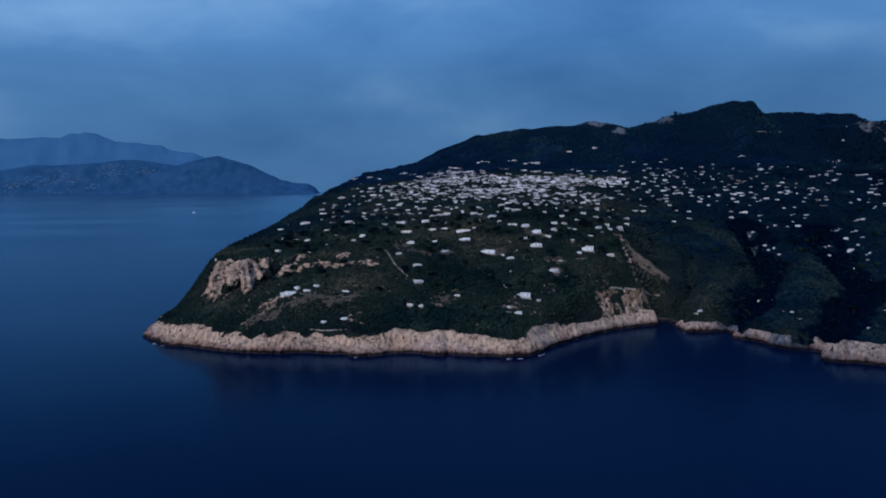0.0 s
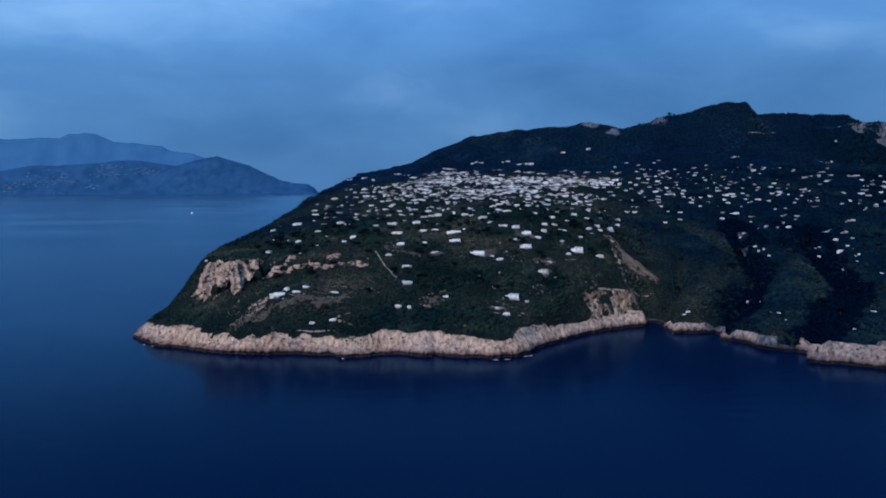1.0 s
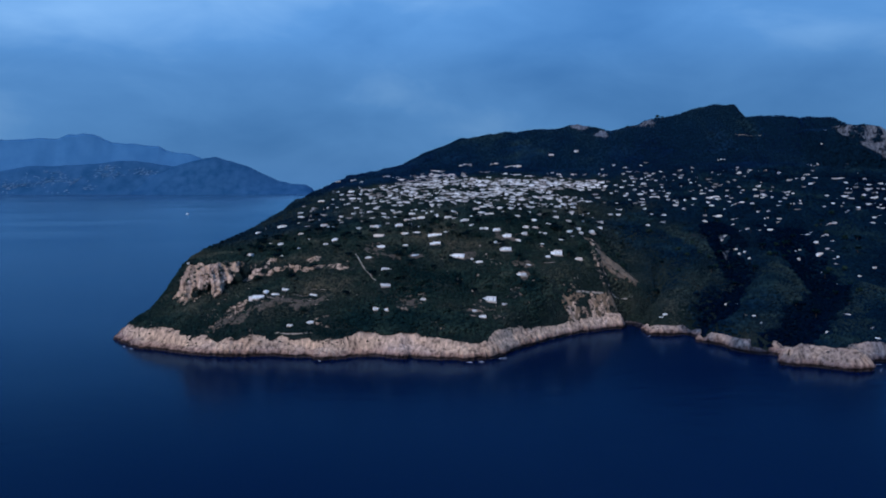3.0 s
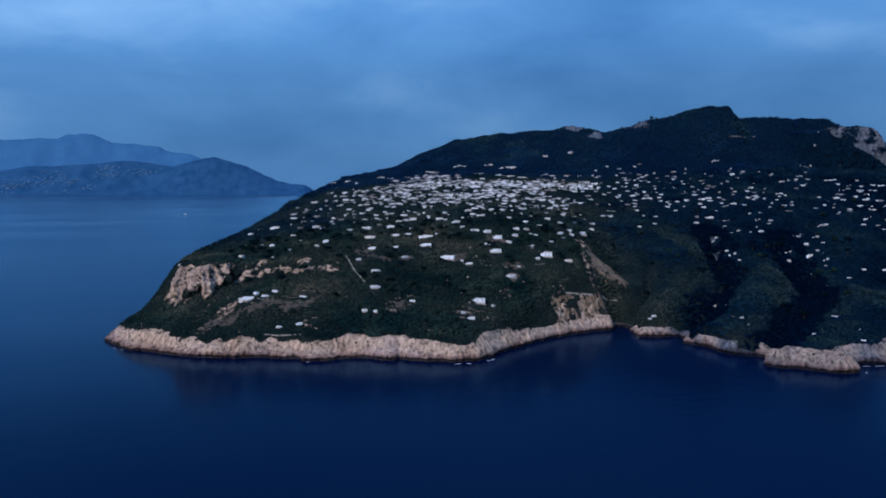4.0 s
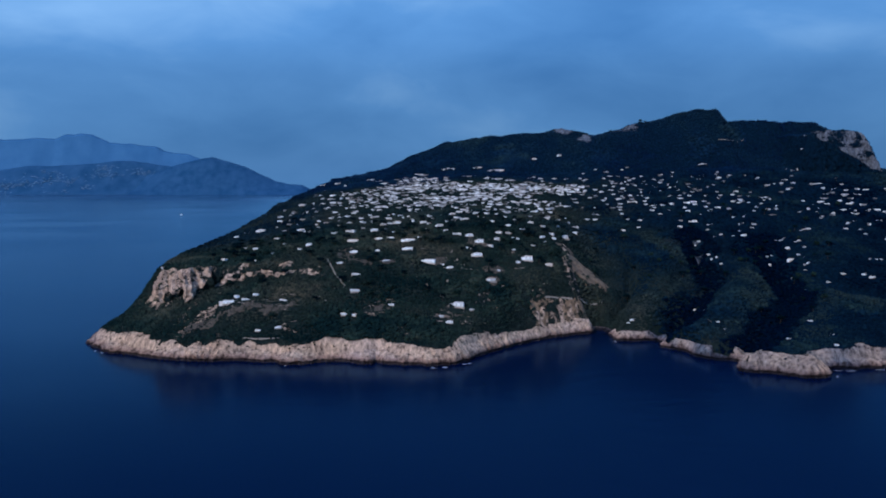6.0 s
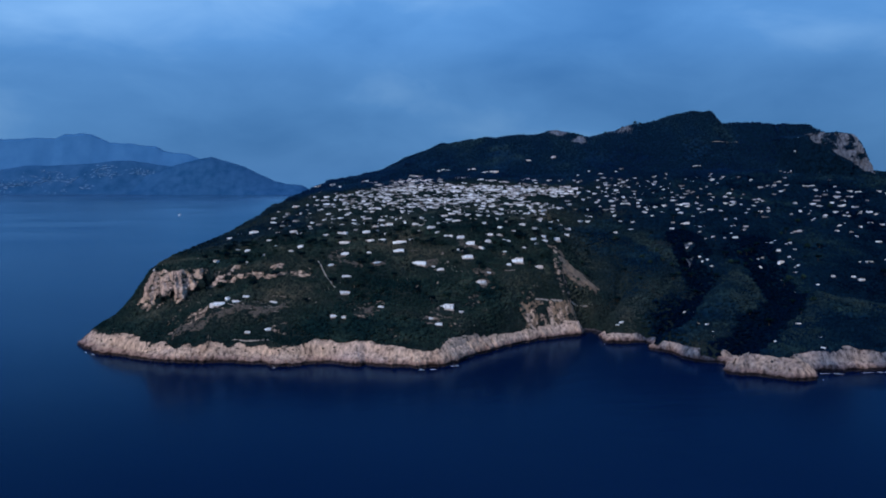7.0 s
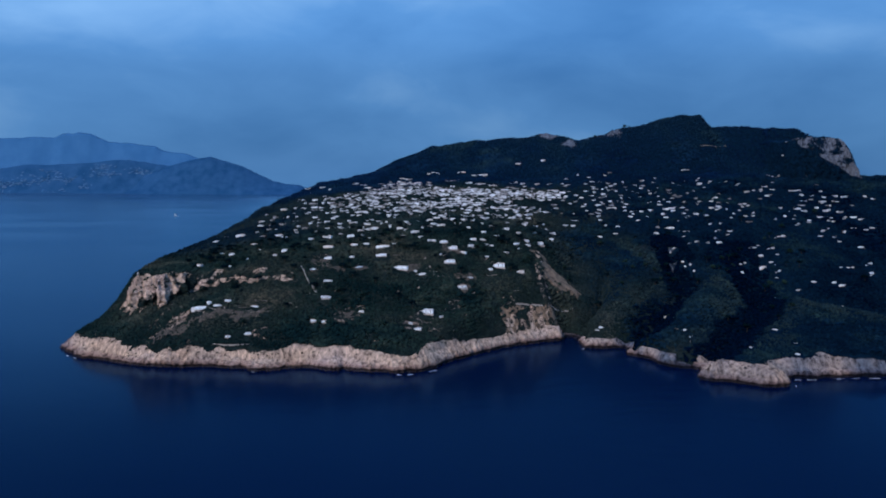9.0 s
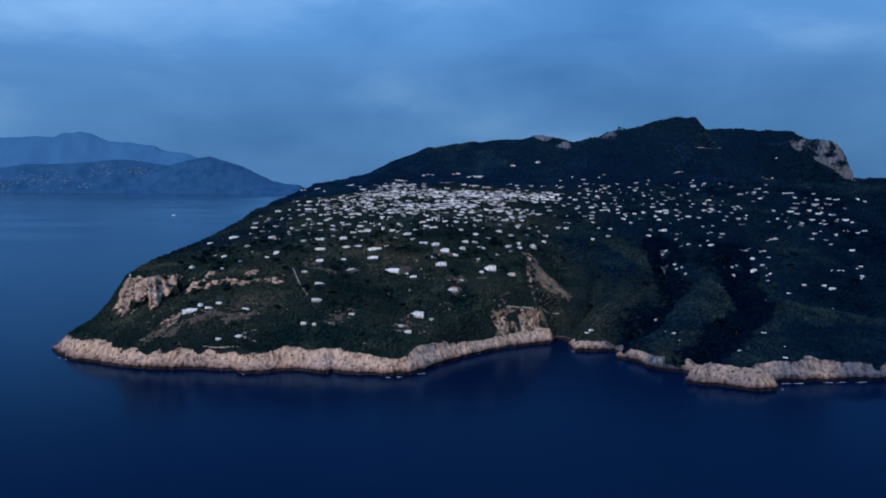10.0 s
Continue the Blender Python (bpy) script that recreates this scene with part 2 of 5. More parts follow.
SHUTTER = make_plain("grey_green_joinery", (0.30, 0.33, 0.33), (0.42, 0.44, 0.44), 2.0, 0.6)
PAVING = make_plain("terrace_paving", (0.26, 0.23, 0.20), (0.38, 0.34, 0.31), 0.8, 0.85, 0, 0.03)
FOAM = make_plain("sea_foam", (0.65, 0.68, 0.70), (0.85, 0.86, 0.88), 0.6, 0.9)
# the far coast's blue haze is mixed into these base colours
FAR_NEAR = make_far("hazed_scrub", (0.014, 0.062, 0.15), (0.028, 0.090, 0.20), 0.016)
FAR_HIGH = make_far("hazed_stone", (0.038, 0.130, 0.285), (0.050, 0.155, 0.325), 0.010)
FAR_HOUSE = make_far("hazed_plaster", (0.11, 0.23, 0.40), (0.19, 0.31, 0.48), 0.02)


# ---- the land's form ----
def hash01(ix, iy, seed):
    n = (ix.astype(np.int64) * 374761393 + iy.astype(np.int64) * 668265263 + seed * 974634777) & 0x7FFFFFFF
    n = ((n ^ (n >> 13)) * 1274126177) & 0x7FFFFFFF
    return ((n ^ (n >> 16)) & 0xFFFF) / 65535.0


def value_noise(x, y, seed=0):
    ix, iy = np.floor(x), np.floor(y)
    fx, fy = x - ix, y - iy
    fx, fy = fx * fx * (3 - 2 * fx), fy * fy * (3 - 2 * fy)
    a, b = hash01(ix, iy, seed), hash01(ix + 1, iy, seed)
    c, d = hash01(ix, iy + 1, seed), hash01(ix + 1, iy + 1, seed)
    return (a + (b - a) * fx) * (1 - fy) + (c + (d - c) * fx) * fy - 0.5


def fbm(x, y, size, octaves=4, seed=0, ridged=False):
    total, amp = 0.0, 1.0
    for k in range(octaves):
        v = value_noise(x / size + 17.3 * k, y / size - 9.1 * k, seed + k)
        total = total + amp * ((0.5 - np.abs(2 * v)) if ridged else v)
        size, amp = size / 2.03, amp * 0.5
    return total


def smooth(a, b, x):
    u = np.clip((x - a) / (b - a), 0, 1)
    return u * u * (3 - 2 * u)


def spline(points, step):
    """A smooth line through the points, in steps of about that many metres."""
    p = np.array(points, float)
    q = np.vstack([2 * p[0] - p[1], p, 2 * p[-1] - p[-2]])
    out = []
    for k in range(1, len(q) - 2):
        n = max(2, int(np.linalg.norm(q[k + 1] - q[k]) / step))
        u = np.linspace(0, 1, n, endpoint=False)[:, None]
        a, b, c, d = q[k - 1], q[k], q[k + 1], q[k + 2]
        out.append(0.5 * (2 * b + (c - a) * u + (2 * a - 5 * b + 4 * c - d) * u ** 2 + (3 * b - a - 3 * c + d) * u ** 3))
    return np.vstack(out + [p[-1:]])


SOUTH_COAST = [(-238, 640), (-235, 601), (-226, 574), (-198, 550), (-152, 528), (-119, 523), (-88, 523), (-68, 522), (-60, 515), (-33, 521),
               (-4, 519), (4, 523), (12, 516), (33, 511), (54, 513), (64, 518), (82, 546), (108, 575), (144, 605), (168, 618), (177, 624), (181, 632), (186, 634), (190, 624),
               (189, 606), (188, 598), (196, 593), (210, 592), (220, 592), (224, 586), (220, 576), (219, 568), (226, 562), (233, 553), (237, 537), (248, 529), (260, 524), (264, 519),
               (256, 508), (254, 497), (275, 489), (294, 480), (309, 486), (313, 503), (328, 503), (360, 507), (393, 508), (450, 514), (540, 503)]
BACK_COAST = [(540, 503), (660, 505), (780, 530), (850, 640), (900, 900), (880, 1280), (700, 1470), (300, 1500), (0, 1470), (-150, 1350), (-226, 1150),
              (-252, 950), (-246, 800), (-240, 690), (-238, 640)]
SOUTH_LINE = spline(SOUTH_COAST, 1.1)
COAST_LINE = np.vstack([spline(SOUTH_COAST, 7), spline(BACK_COAST, 25)[1:-1]])


def near_line(x, y, line, closed=False):
    """The distance from each place to a line, in metres."""
    best = np.full(x.shape, 1e12)
    ends = np.vstack([line, line[:1]]) if closed else line
    for (ax, ay), (bx, by) in zip(ends[:-1], ends[1:]):
        dx, dy = bx - ax, by - ay
        u = np.clip(((x - ax) * dx + (y - ay) * dy) / (dx * dx + dy * dy + 1e-9), 0, 1)
        np.minimum(best, (x - ax - u * dx) ** 2 + (y - ay - u * dy) ** 2, out=best)
    return np.sqrt(best)


def inland(x, y):
    """Metres from the shore, negative out at sea."""
    inside = np.zeros(x.shape, bool)
    ends = np.vstack([COAST_LINE, COAST_LINE[:1]])
    for (ax, ay), (bx, by) in zip(ends[:-1], ends[1:]):
        if ay != by:
            inside ^= ((ay > y) != (by > y)) & (x < (bx - ax) * (y - ay) / (by - ay) + ax)
    d = near_line(x, y, COAST_LINE, True)
    return np.where(inside, d, -d)


SECTIONS = []


def section(x, *pairs):
    """One cross-section of the island, from the sea inland: how high the ground lies at each distance."""
    SECTIONS.append((x, np.array(pairs, float)))


section(-250, (500, 6), (590, 7), (620, 8), (640, 22), (700, 54), (850, 66), (1000, 86), (1150, 108), (1300, 110))
section(-190, (500, 8), (575, 19), (592, 26), (618, 51), (640, 54), (700, 56), (850, 66), (1000, 90), (1150, 114), (1300, 112))
section(-113, (500, 12), (535, 15), (571, 32), (612, 40), (624, 54), (700, 66), (800, 80), (950, 104), (1150, 120), (1300, 140))
section(-20, (500, 12), (530, 14), (555, 26), (586, 40), (612, 52), (662, 68), (790, 87), (950, 110), (1080, 122), (1300, 150))
section(70, (500, 11), (530, 13), (555, 20), (583, 30), (642, 58), (676, 70), (700, 78), (770, 91), (919, 110), (1040, 128), (1300, 150))
section(150, (540, 11), (600, 14), (622, 32), (644, 50), (656, 58), (708, 73), (800, 90), (940, 113), (1040, 130), (1300, 150))
section(198, (560, 10), (596, 12), (606, 16), (640, 22), (700, 40), (760, 62), (850, 86), (960, 112), (1050, 133), (1300, 150))
section(290, (500, 10), (545, 14), (576, 22), (620, 35), (700, 49), (762, 60), (850, 86), (960, 114), (1046, 139), (1300, 160))
section(380, (490, 13), (540, 18), (620, 36), (720, 54), (791, 72), (880, 98), (1040, 139), (1300, 160))
section(480, (490, 13), (560, 22), (695, 53), (800, 79), (965, 126), (1040, 141), (1300, 160))
section(640, (490, 13), (560, 24), (695, 55), (800, 82), (990, 139), (1050, 138), (1300, 120))
section(900, (490, 13), (560, 24), (695, 55), (800, 82), (990, 132), (1050, 130), (1300, 100))

# The crest of the mountain behind the town: x, distance, height.
CREST = [(-240, 1110, 96), (-150, 1120, 112), (-139, 1150, 117), (-74, 1200, 131), (-40, 1235, 142), (0, 1255, 164), (55, 1230, 185), (110, 1212, 190), (154, 1200, 193),
         (205, 1192, 196), (231, 1188, 201), (254, 1178, 195), (276, 1162, 188), (315, 1152, 199), (340, 1152, 209), (383, 1155, 217), (398, 1155, 224), (411, 1155, 227), (434, 1155, 230), (459, 1154, 229.5),
         (477, 1156, 211), (520, 1140, 210), (567, 1120, 210), (584, 1100, 207), (600, 1080, 195), (640, 1060, 140), (900, 1050, 110)]
# Ravines and spurs east of the landslip: floor or crest line (x, distance, height), and how steeply the sides rise or fall.
RAVINES = [([(192, 630, 2), (204, 652, 12), (217, 680, 26), (227, 712, 40), (232, 752, 56), (238, 790, 72)], 1.25),
           ([(233, 590, -1), (247, 616, 4), (264, 645, 8), (284, 676, 13), (299, 704, 20), (304, 730, 32), (307, 752, 48), (309, 790, 68)], 1.0),
           ([(266, 524, 0), (288, 548, 3), (312, 580, 6), (338, 612, 10), (356, 648, 15), (362, 690, 27), (366, 730, 45), (376, 770, 66)], 0.85),
           ([(368, 668, 33), (402, 644, 24), (446, 622, 17), (500, 606, 12), (560, 580, 8)], 0.42)]
SPURS = [([(212, 592, 8), (222, 612, 16), (240, 642, 24), (259, 672, 31.5), (280, 702, 38.5), (286, 722, 44), (279, 752, 56), (264, 790, 70)], 0.8),
         ([(258, 552, 11), (276, 572, 16), (298, 592, 21), (319, 616, 26.5), (329, 640, 30), (329, 672, 34.5), (322, 704, 40.5), (322, 735, 50), (332, 775, 68)], 0.62),
         ([(322, 545, 15), (346, 584, 20), (366, 616, 25.5), (394, 616, 25), (428, 594, 22), (470, 566, 18.5), (540, 540, 15)], 0.34)]


def side_on(x, y, line):
    """For each place, how far off a line of (x, y, height) it lies, and the line's height there."""
    best, level = np.full(x.shape, 1e12), np.zeros(x.shape)
    for (ax, ay, az), (bx, by, bz) in zip(line[:-1], line[1:]):
        dx, dy = bx - ax, by - ay
        u = np.clip(((x - ax) * dx + (y - ay) * dy) / (dx * dx + dy * dy), 0, 1)
        d = (x - ax - u * dx) ** 2 + (y - ay - u * dy) ** 2
        near = d < best
        best, level = np.where(near, d, best), np.where(near, az + u * (bz - az), level)
    return np.sqrt(best), level


def soft_min(a, b, k):
    """The lower of two surfaces, rounded over k metres where they meet."""
    h = np.clip(0.5 + 0.5 * (b - a) / k, 0, 1)
    return b + (a - b) * h - k * h * (1 - h)


def loft(x, y):
    xs = np.array([s[0] for s in SECTIONS], float)
    table = np.array([np.interp(y, s[1][:, 0], s[1][:, 1]) for s in SECTIONS])
    k = np.clip(np.searchsorted(xs, x) - 1, 0, len(xs) - 2)
    u = np.clip((x - xs[k]) / (xs[k + 1] - xs[k]), 0, 1)
    cols = np.arange(x.size)
    return table[k, cols] * (1 - u) + table[k + 1, cols] * u


def height(x, y, d=None):
    """The ground's height, by cross-sections, crest, ravines and weathering."""
    x, y = np.asarray(x, float).ravel(), np.asarray(y, float).ravel()
    d = inland(x, y) if d is None else d
    wx, wy = x + 9 * fbm(x, y, 45, 3, 5), y + 7 * fbm(x, y, 38, 3, 9)
    z = loft(wx, wy)
    for line, side in RAVINES:
        off, floor = side_on(wx, wy, line)
        z = soft_min(z, floor + side * off, 5.0)
    for line, side in SPURS:
        off, crest = side_on(wx, wy, line)
        z = -soft_min(-z, side * np.sqrt(off ** 2 + 9) - crest - 2, 3.0)
    c = np.array(CREST, float)
    cy, cz = np.interp(x, c[:, 0], c[:, 1]), np.interp(x, c[:, 0], c[:, 2])
    foot = cy - np.interp(x, [-200, 0, 150, 400, 560, 600], [30, 150, 135, 105, 75, 60])
    rise = np.clip((y - foot) / (cy - foot), 0, 1)
    face = np.interp(rise, [0, 0.35, 0.75, 0.93, 1], [0, 0.26, 0.72, 0.95, 1])
    z = np.where(y < cy, z + np.maximum(cz - z, 0) * face, cz - np.clip(y - cy, 0, None) * 0.42)
    # the bare knob at the mountain's end
    knob = np.interp(x, [518, 534, 560, 592, 608, 618, 622, 624], [0, 186, 188, 189, 184, 174, 160, 0]) * (0.72 + 0.28 * smooth(984, 1018, y + 9 * fbm(x, y, 14, 3, 71))) * smooth(980, 990, y + 3 * fbm(x, y, 9, 3, 72)) * (y < 1110)
    z = np.maximum(z, knob)
    z = z + 3.5 * fbm(x, y, 70, 3, 21) * smooth(20, 90, d) + 2.6 * fbm(x, y, 17, 3, 33) * smooth(6, 30, d)
    # terraces of dry-stone walls on the lower slopes
    step = 3.2
    t = z / step
    terr = step * (np.floor(t) + smooth(0.35, 0.9, t - np.floor(t)))
    z = z + (terr - z) * 0.55 * smooth(20, 40, d) * smooth(760, 640, y) * smooth(-0.25, 0.2, fbm(x, y, 80, 2, 44))
    steep = np.interp(x, [-240, -150, 0, 120, 160, 190, 230], [0.80, 1.1, 1.6, 1.6, 2.1, 2.0, 1.6])
    steep = np.where(x < -120, steep * np.interp(y, [590, 620, 650, 690, 800, 950], [0.35, 0.6, 1.3, 1.65, 1.2, 0.95]), steep)
    cap = np.interp(x, [-240, -190, 180, 190, 221, 228, 255, 262], [8.5, 12.5, 12.5, 10.5, 8, 6.5, 6.5, 13]) * smooth(1.5, 9, d) - 5 + np.clip(d, 0, 3) * 1.5 + steep * np.clip(d - 8, 0, None) + 3 * fbm(x, y, 14, 3, 55)
    z = np.minimum(z, cap)
    return np.where(d < 1, np.minimum(z, -4 + 2 * d), z)


# ---- mesh helpers ----
def raw_mesh(name, verts, faces, mat, smooth_shade=False):
    """A mesh from arrays of corners and equal-sided faces that the code above has worked out."""
    verts, faces = np.asarray(verts, np.float32), np.asarray(faces, np.int32)
    me = bpy.data.meshes.new(name)
    k = faces.shape[1]
    me.vertices.add(len(verts))
    me.vertices.foreach_set("co", verts.ravel())
    me.loops.add(faces.size)
    me.loops.foreach_set("vertex_index", faces.ravel())
    me.polygons.add(len(faces))
    me.polygons.foreach_set("loop_start", np.arange(0, faces.size, k, dtype=np.int32))
    me.polygons.foreach_set("use_smooth", np.full(len(faces), smooth_shade))
    me.update(calc_edges=True)
    me.validate()
    me.materials.append(mat)
    return me


def grid_faces(rows, cols):
    i = np.arange(rows * cols).reshape(rows, cols)
    return np.stack([i[:-1, :-1], i[:-1, 1:], i[1:, 1:], i[1:, :-1]], -1).reshape(-1, 4)


def bm_mesh(name, bm, mat):
    me = bpy.data.meshes.new(name)
    bm.to_mesh(me)
    bm.free()
    me.materials.append(mat)
    return me


def part(name, bm, mat, parent, label=""):
    ob = new(name, bm_mesh(name, bm, mat))
    ob.parent = parent
    return tagged(ob, label) if label else ob


def box(bm, x0, x1, y0, y1, z0, z1, bevel=0.0):
    made = bmesh.ops.create_cube(bm, size=1, matrix=Matrix.Translation(((x0 + x1) / 2, (y0 + y1) / 2, (z0 + z1) / 2)) @ Matrix.Diagonal((x1 - x0, y1 - y0, z1 - z0, 1)))
    if bevel:
        edges = list({e for v in made["verts"] for e in v.link_edges})
        bmesh.ops.bevel(bm, geom=edges, offset=bevel, segments=1, affect="EDGES")
    return bm


# ---- sea ----
def build_sea():
    xs = np.concatenate([np.linspace(-9000, -1200, 14), np.linspace(-1000, 1400, 25), np.linspace(1600, 9000, 12)])
    ys = np.concatenate([np.linspace(-6000, -200, 10), np.linspace(0, 1600, 17), np.linspace(1900, 9000, 14)])
    gx, gy = np.meshgrid(xs, ys)
    me = raw_mesh("water", np.stack([gx.ravel(), gy.ravel(), 0 * gx.ravel()], -1), grid_faces(len(ys), len(xs)), SEA, True)
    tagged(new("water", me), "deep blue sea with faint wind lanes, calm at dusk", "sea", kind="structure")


build_sea()


# ---- the island's ground ----
SLIP = [(167, 704), (170, 690), (174, 678), (171, 664), (178, 662), (181, 672), (192, 669)]
SCAR = np.array([(164, 708), (161, 680), (160, 656), (166, 635)], float)


def bare_amount(x, y, z, d):
    """How bare of plants the ground is: by the shore, on scarps, on the landslip and on stony crests."""
    n = fbm(x, y, 22, 4, 91)
    fine = fbm(x, y, 8, 3, 95)
    shore = smooth(0, 1, (14 - (d + 5 * n + 8 * fine) - 12 * smooth(80, 100, x) * smooth(266, 252, x)) / 8) * smooth(16, 10, z + 6 * n)
    wide = np.interp(x, [-200, -185, -165, -140, -120, -30], [5, 9, 8, 5, 4, 3])
    mid = np.interp(x, [-200, -185, -165, -140, -120, -30], [602, 604, 607, 614, 618, 617])
    band = 0.49 * smooth(1.15, 0.75, np.abs(y - mid) / wide + 0.5 * fine) * smooth(-192, -184, x) * smooth(-30, -60, x) * smooth(-0.42, -0.2, n + 0.25 * smooth(-120, -150, x))
    slip = 0.38 * smooth(9, 4, near_line(x, y, SCAR) + 12 * n)
    toe = 0.36 * smooth(20, 8, np.hypot((x - 144) * 0.7, (y - 616) * 1.5) + 18 * n)
    knob = smooth(520, 535, x) * smooth(628, 618, x) * smooth(980, 988, y) * smooth(1030, 1010, y) * 0.35 * smooth(-0.1, 0.2, n + 0.7 * fine)
    crest = 0.5 * smooth(186, 200, z) * smooth(120, 60, np.abs(x - 318) * 4) + 0.7 * smooth(30, 10, np.hypot(x - 234, (y - 1180)) + 14 * n) + 0.7 * smooth(26, 8, np.hypot(x - 262, y - 1150) + 14 * n)
    gully = 0.46 * smooth(9, 3, near_line(x, y, np.array([(303, 742), (305, 752), (303, 766), (309, 774)], float)) + 14 * n)
    yard = 0.34 * smooth(22, 6, np.hypot((x + 110) * 0.8, y - 577) + 12 * n) + 0.42 * smooth(7, 2, near_line(x, y, np.array([(-128, 574), (-136, 556), (-146, 540)], float)) + 8 * n)
    outcrop = 0.36 * smooth(0.24, 0.42, fbm(x, y, 30, 3, 97)) * smooth(700, 660, y) * smooth(210, 150, x)
    return np.clip(np.maximum.reduce([shore, band, slip, toe, knob, crest, gully, outcrop, yard]), 0, 1)


def grey_amount(x, y):
    """How far the headland's tan rock turns grey: eastward, on the crest, and on the bluff, where haze and shade are
    put into the colour.
    """
    return np.clip(0.95 * smooth(520, 550, x) + 0.8 * smooth(1050, 1080, y) + 0.9 * smooth(34, 20, np.hypot(x - 304, y - 758)) + np.interp(x, [178, 190, 219, 226, 254, 262, 300, 330], [0, 0.35, 0.4, 0.95, 0.95, 0.42, 0.5, 0.72]) * (1 + 1.6 * fbm(x, y, 22, 3, 131)) + 0.3 * smooth(0.05, 0.35, fbm(x, y, 24, 2, 133)), 0, 1)


def build_land():
    xs = np.concatenate([np.arange(-285, 480, 2.4), np.arange(480, 925, 4.0)])
    ys = np.concatenate([np.arange(472, 760, 2.2), np.arange(760, 1220, 3.2), np.arange(1220, 1512, 9.0)])
    gx, gy = np.meshgrid(xs, ys)
    x, y = gx.ravel(), gy.ravel()
    d = inland(x, y)
    z = height(x, y, d)
    bare = bare_amount(x, y, z, d)
    # broken rock stands out where the ground is bare
    z = z + bare * (2.2 * fbm(x, y, 9, 3, 63, True) + 0.8 * fbm(x, y, 4, 2, 64)) * smooth(4, 12, d)
    me = raw_mesh("ground", np.stack([x, y, z], -1), grid_faces(len(ys), len(xs)), LAND, True)
    a = me.attributes.new("bare", "FLOAT", "POINT")
    a.data.foreach_set("value", bare.astype(np.float32))
    g = me.attributes.new("grey", "FLOAT", "POINT")
    g.data.foreach_set("value", grey_amount(x, y).astype(np.float32))
    w = me.attributes.new("hazy_ground", "FLOAT", "POINT")
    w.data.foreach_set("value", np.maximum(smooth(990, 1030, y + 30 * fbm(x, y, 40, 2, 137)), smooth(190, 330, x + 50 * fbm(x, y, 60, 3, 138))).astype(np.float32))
    tagged(new("ground", me), "steep island ground with dark scrub, terraces and bare limestone", "island", kind="structure")
    return xs, ys, z.reshape(gx.shape), bare.reshape(gx.shape), d.reshape(gx.shape)


GX, GY, GZ, GB, GD = build_land()


def sample(table, x, y):
    """A value of the ground's grid at any place."""
    x, y = np.atleast_1d(np.asarray(x, float)), np.atleast_1d(np.asarray(y, float))
    i = np.clip(np.searchsorted(GX, x) - 1, 0, len(GX) - 2)
    j = np.clip(np.searchsorted(GY, y) - 1, 0, len(GY) - 2)
    u, v = np.clip((x - GX[i]) / (GX[i + 1] - GX[i]), 0, 1), np.clip((y - GY[j]) / (GY[j + 1] - GY[j]), 0, 1)
    return (table[j, i] * (1 - u) + table[j, i + 1] * u) * (1 - v) + (table[j + 1, i] * (1 - u) + table[j + 1, i + 1] * u) * v


def ground_at(x, y):
    return float(sample(GZ, x, y)[0])


# ---- cliffs ----
def along(line):
    """Run of a line in metres, and the way out of it to its right."""
    s = np.concatenate([[0], np.cumsum(np.linalg.norm(np.diff(line, axis=0), axis=1))])
    t = np.gradient(line, axis=0)
    k = np.ones(15) / 15
    t = np.stack([np.convolve(np.pad(t[:, a], 7, "edge"), k, "valid") for a in (0, 1)], -1)
    t /= np.linalg.norm(t, axis=1)[:, None] + 1e-9
    return s, np.stack([t[:, 1], -t[:, 0]], -1)


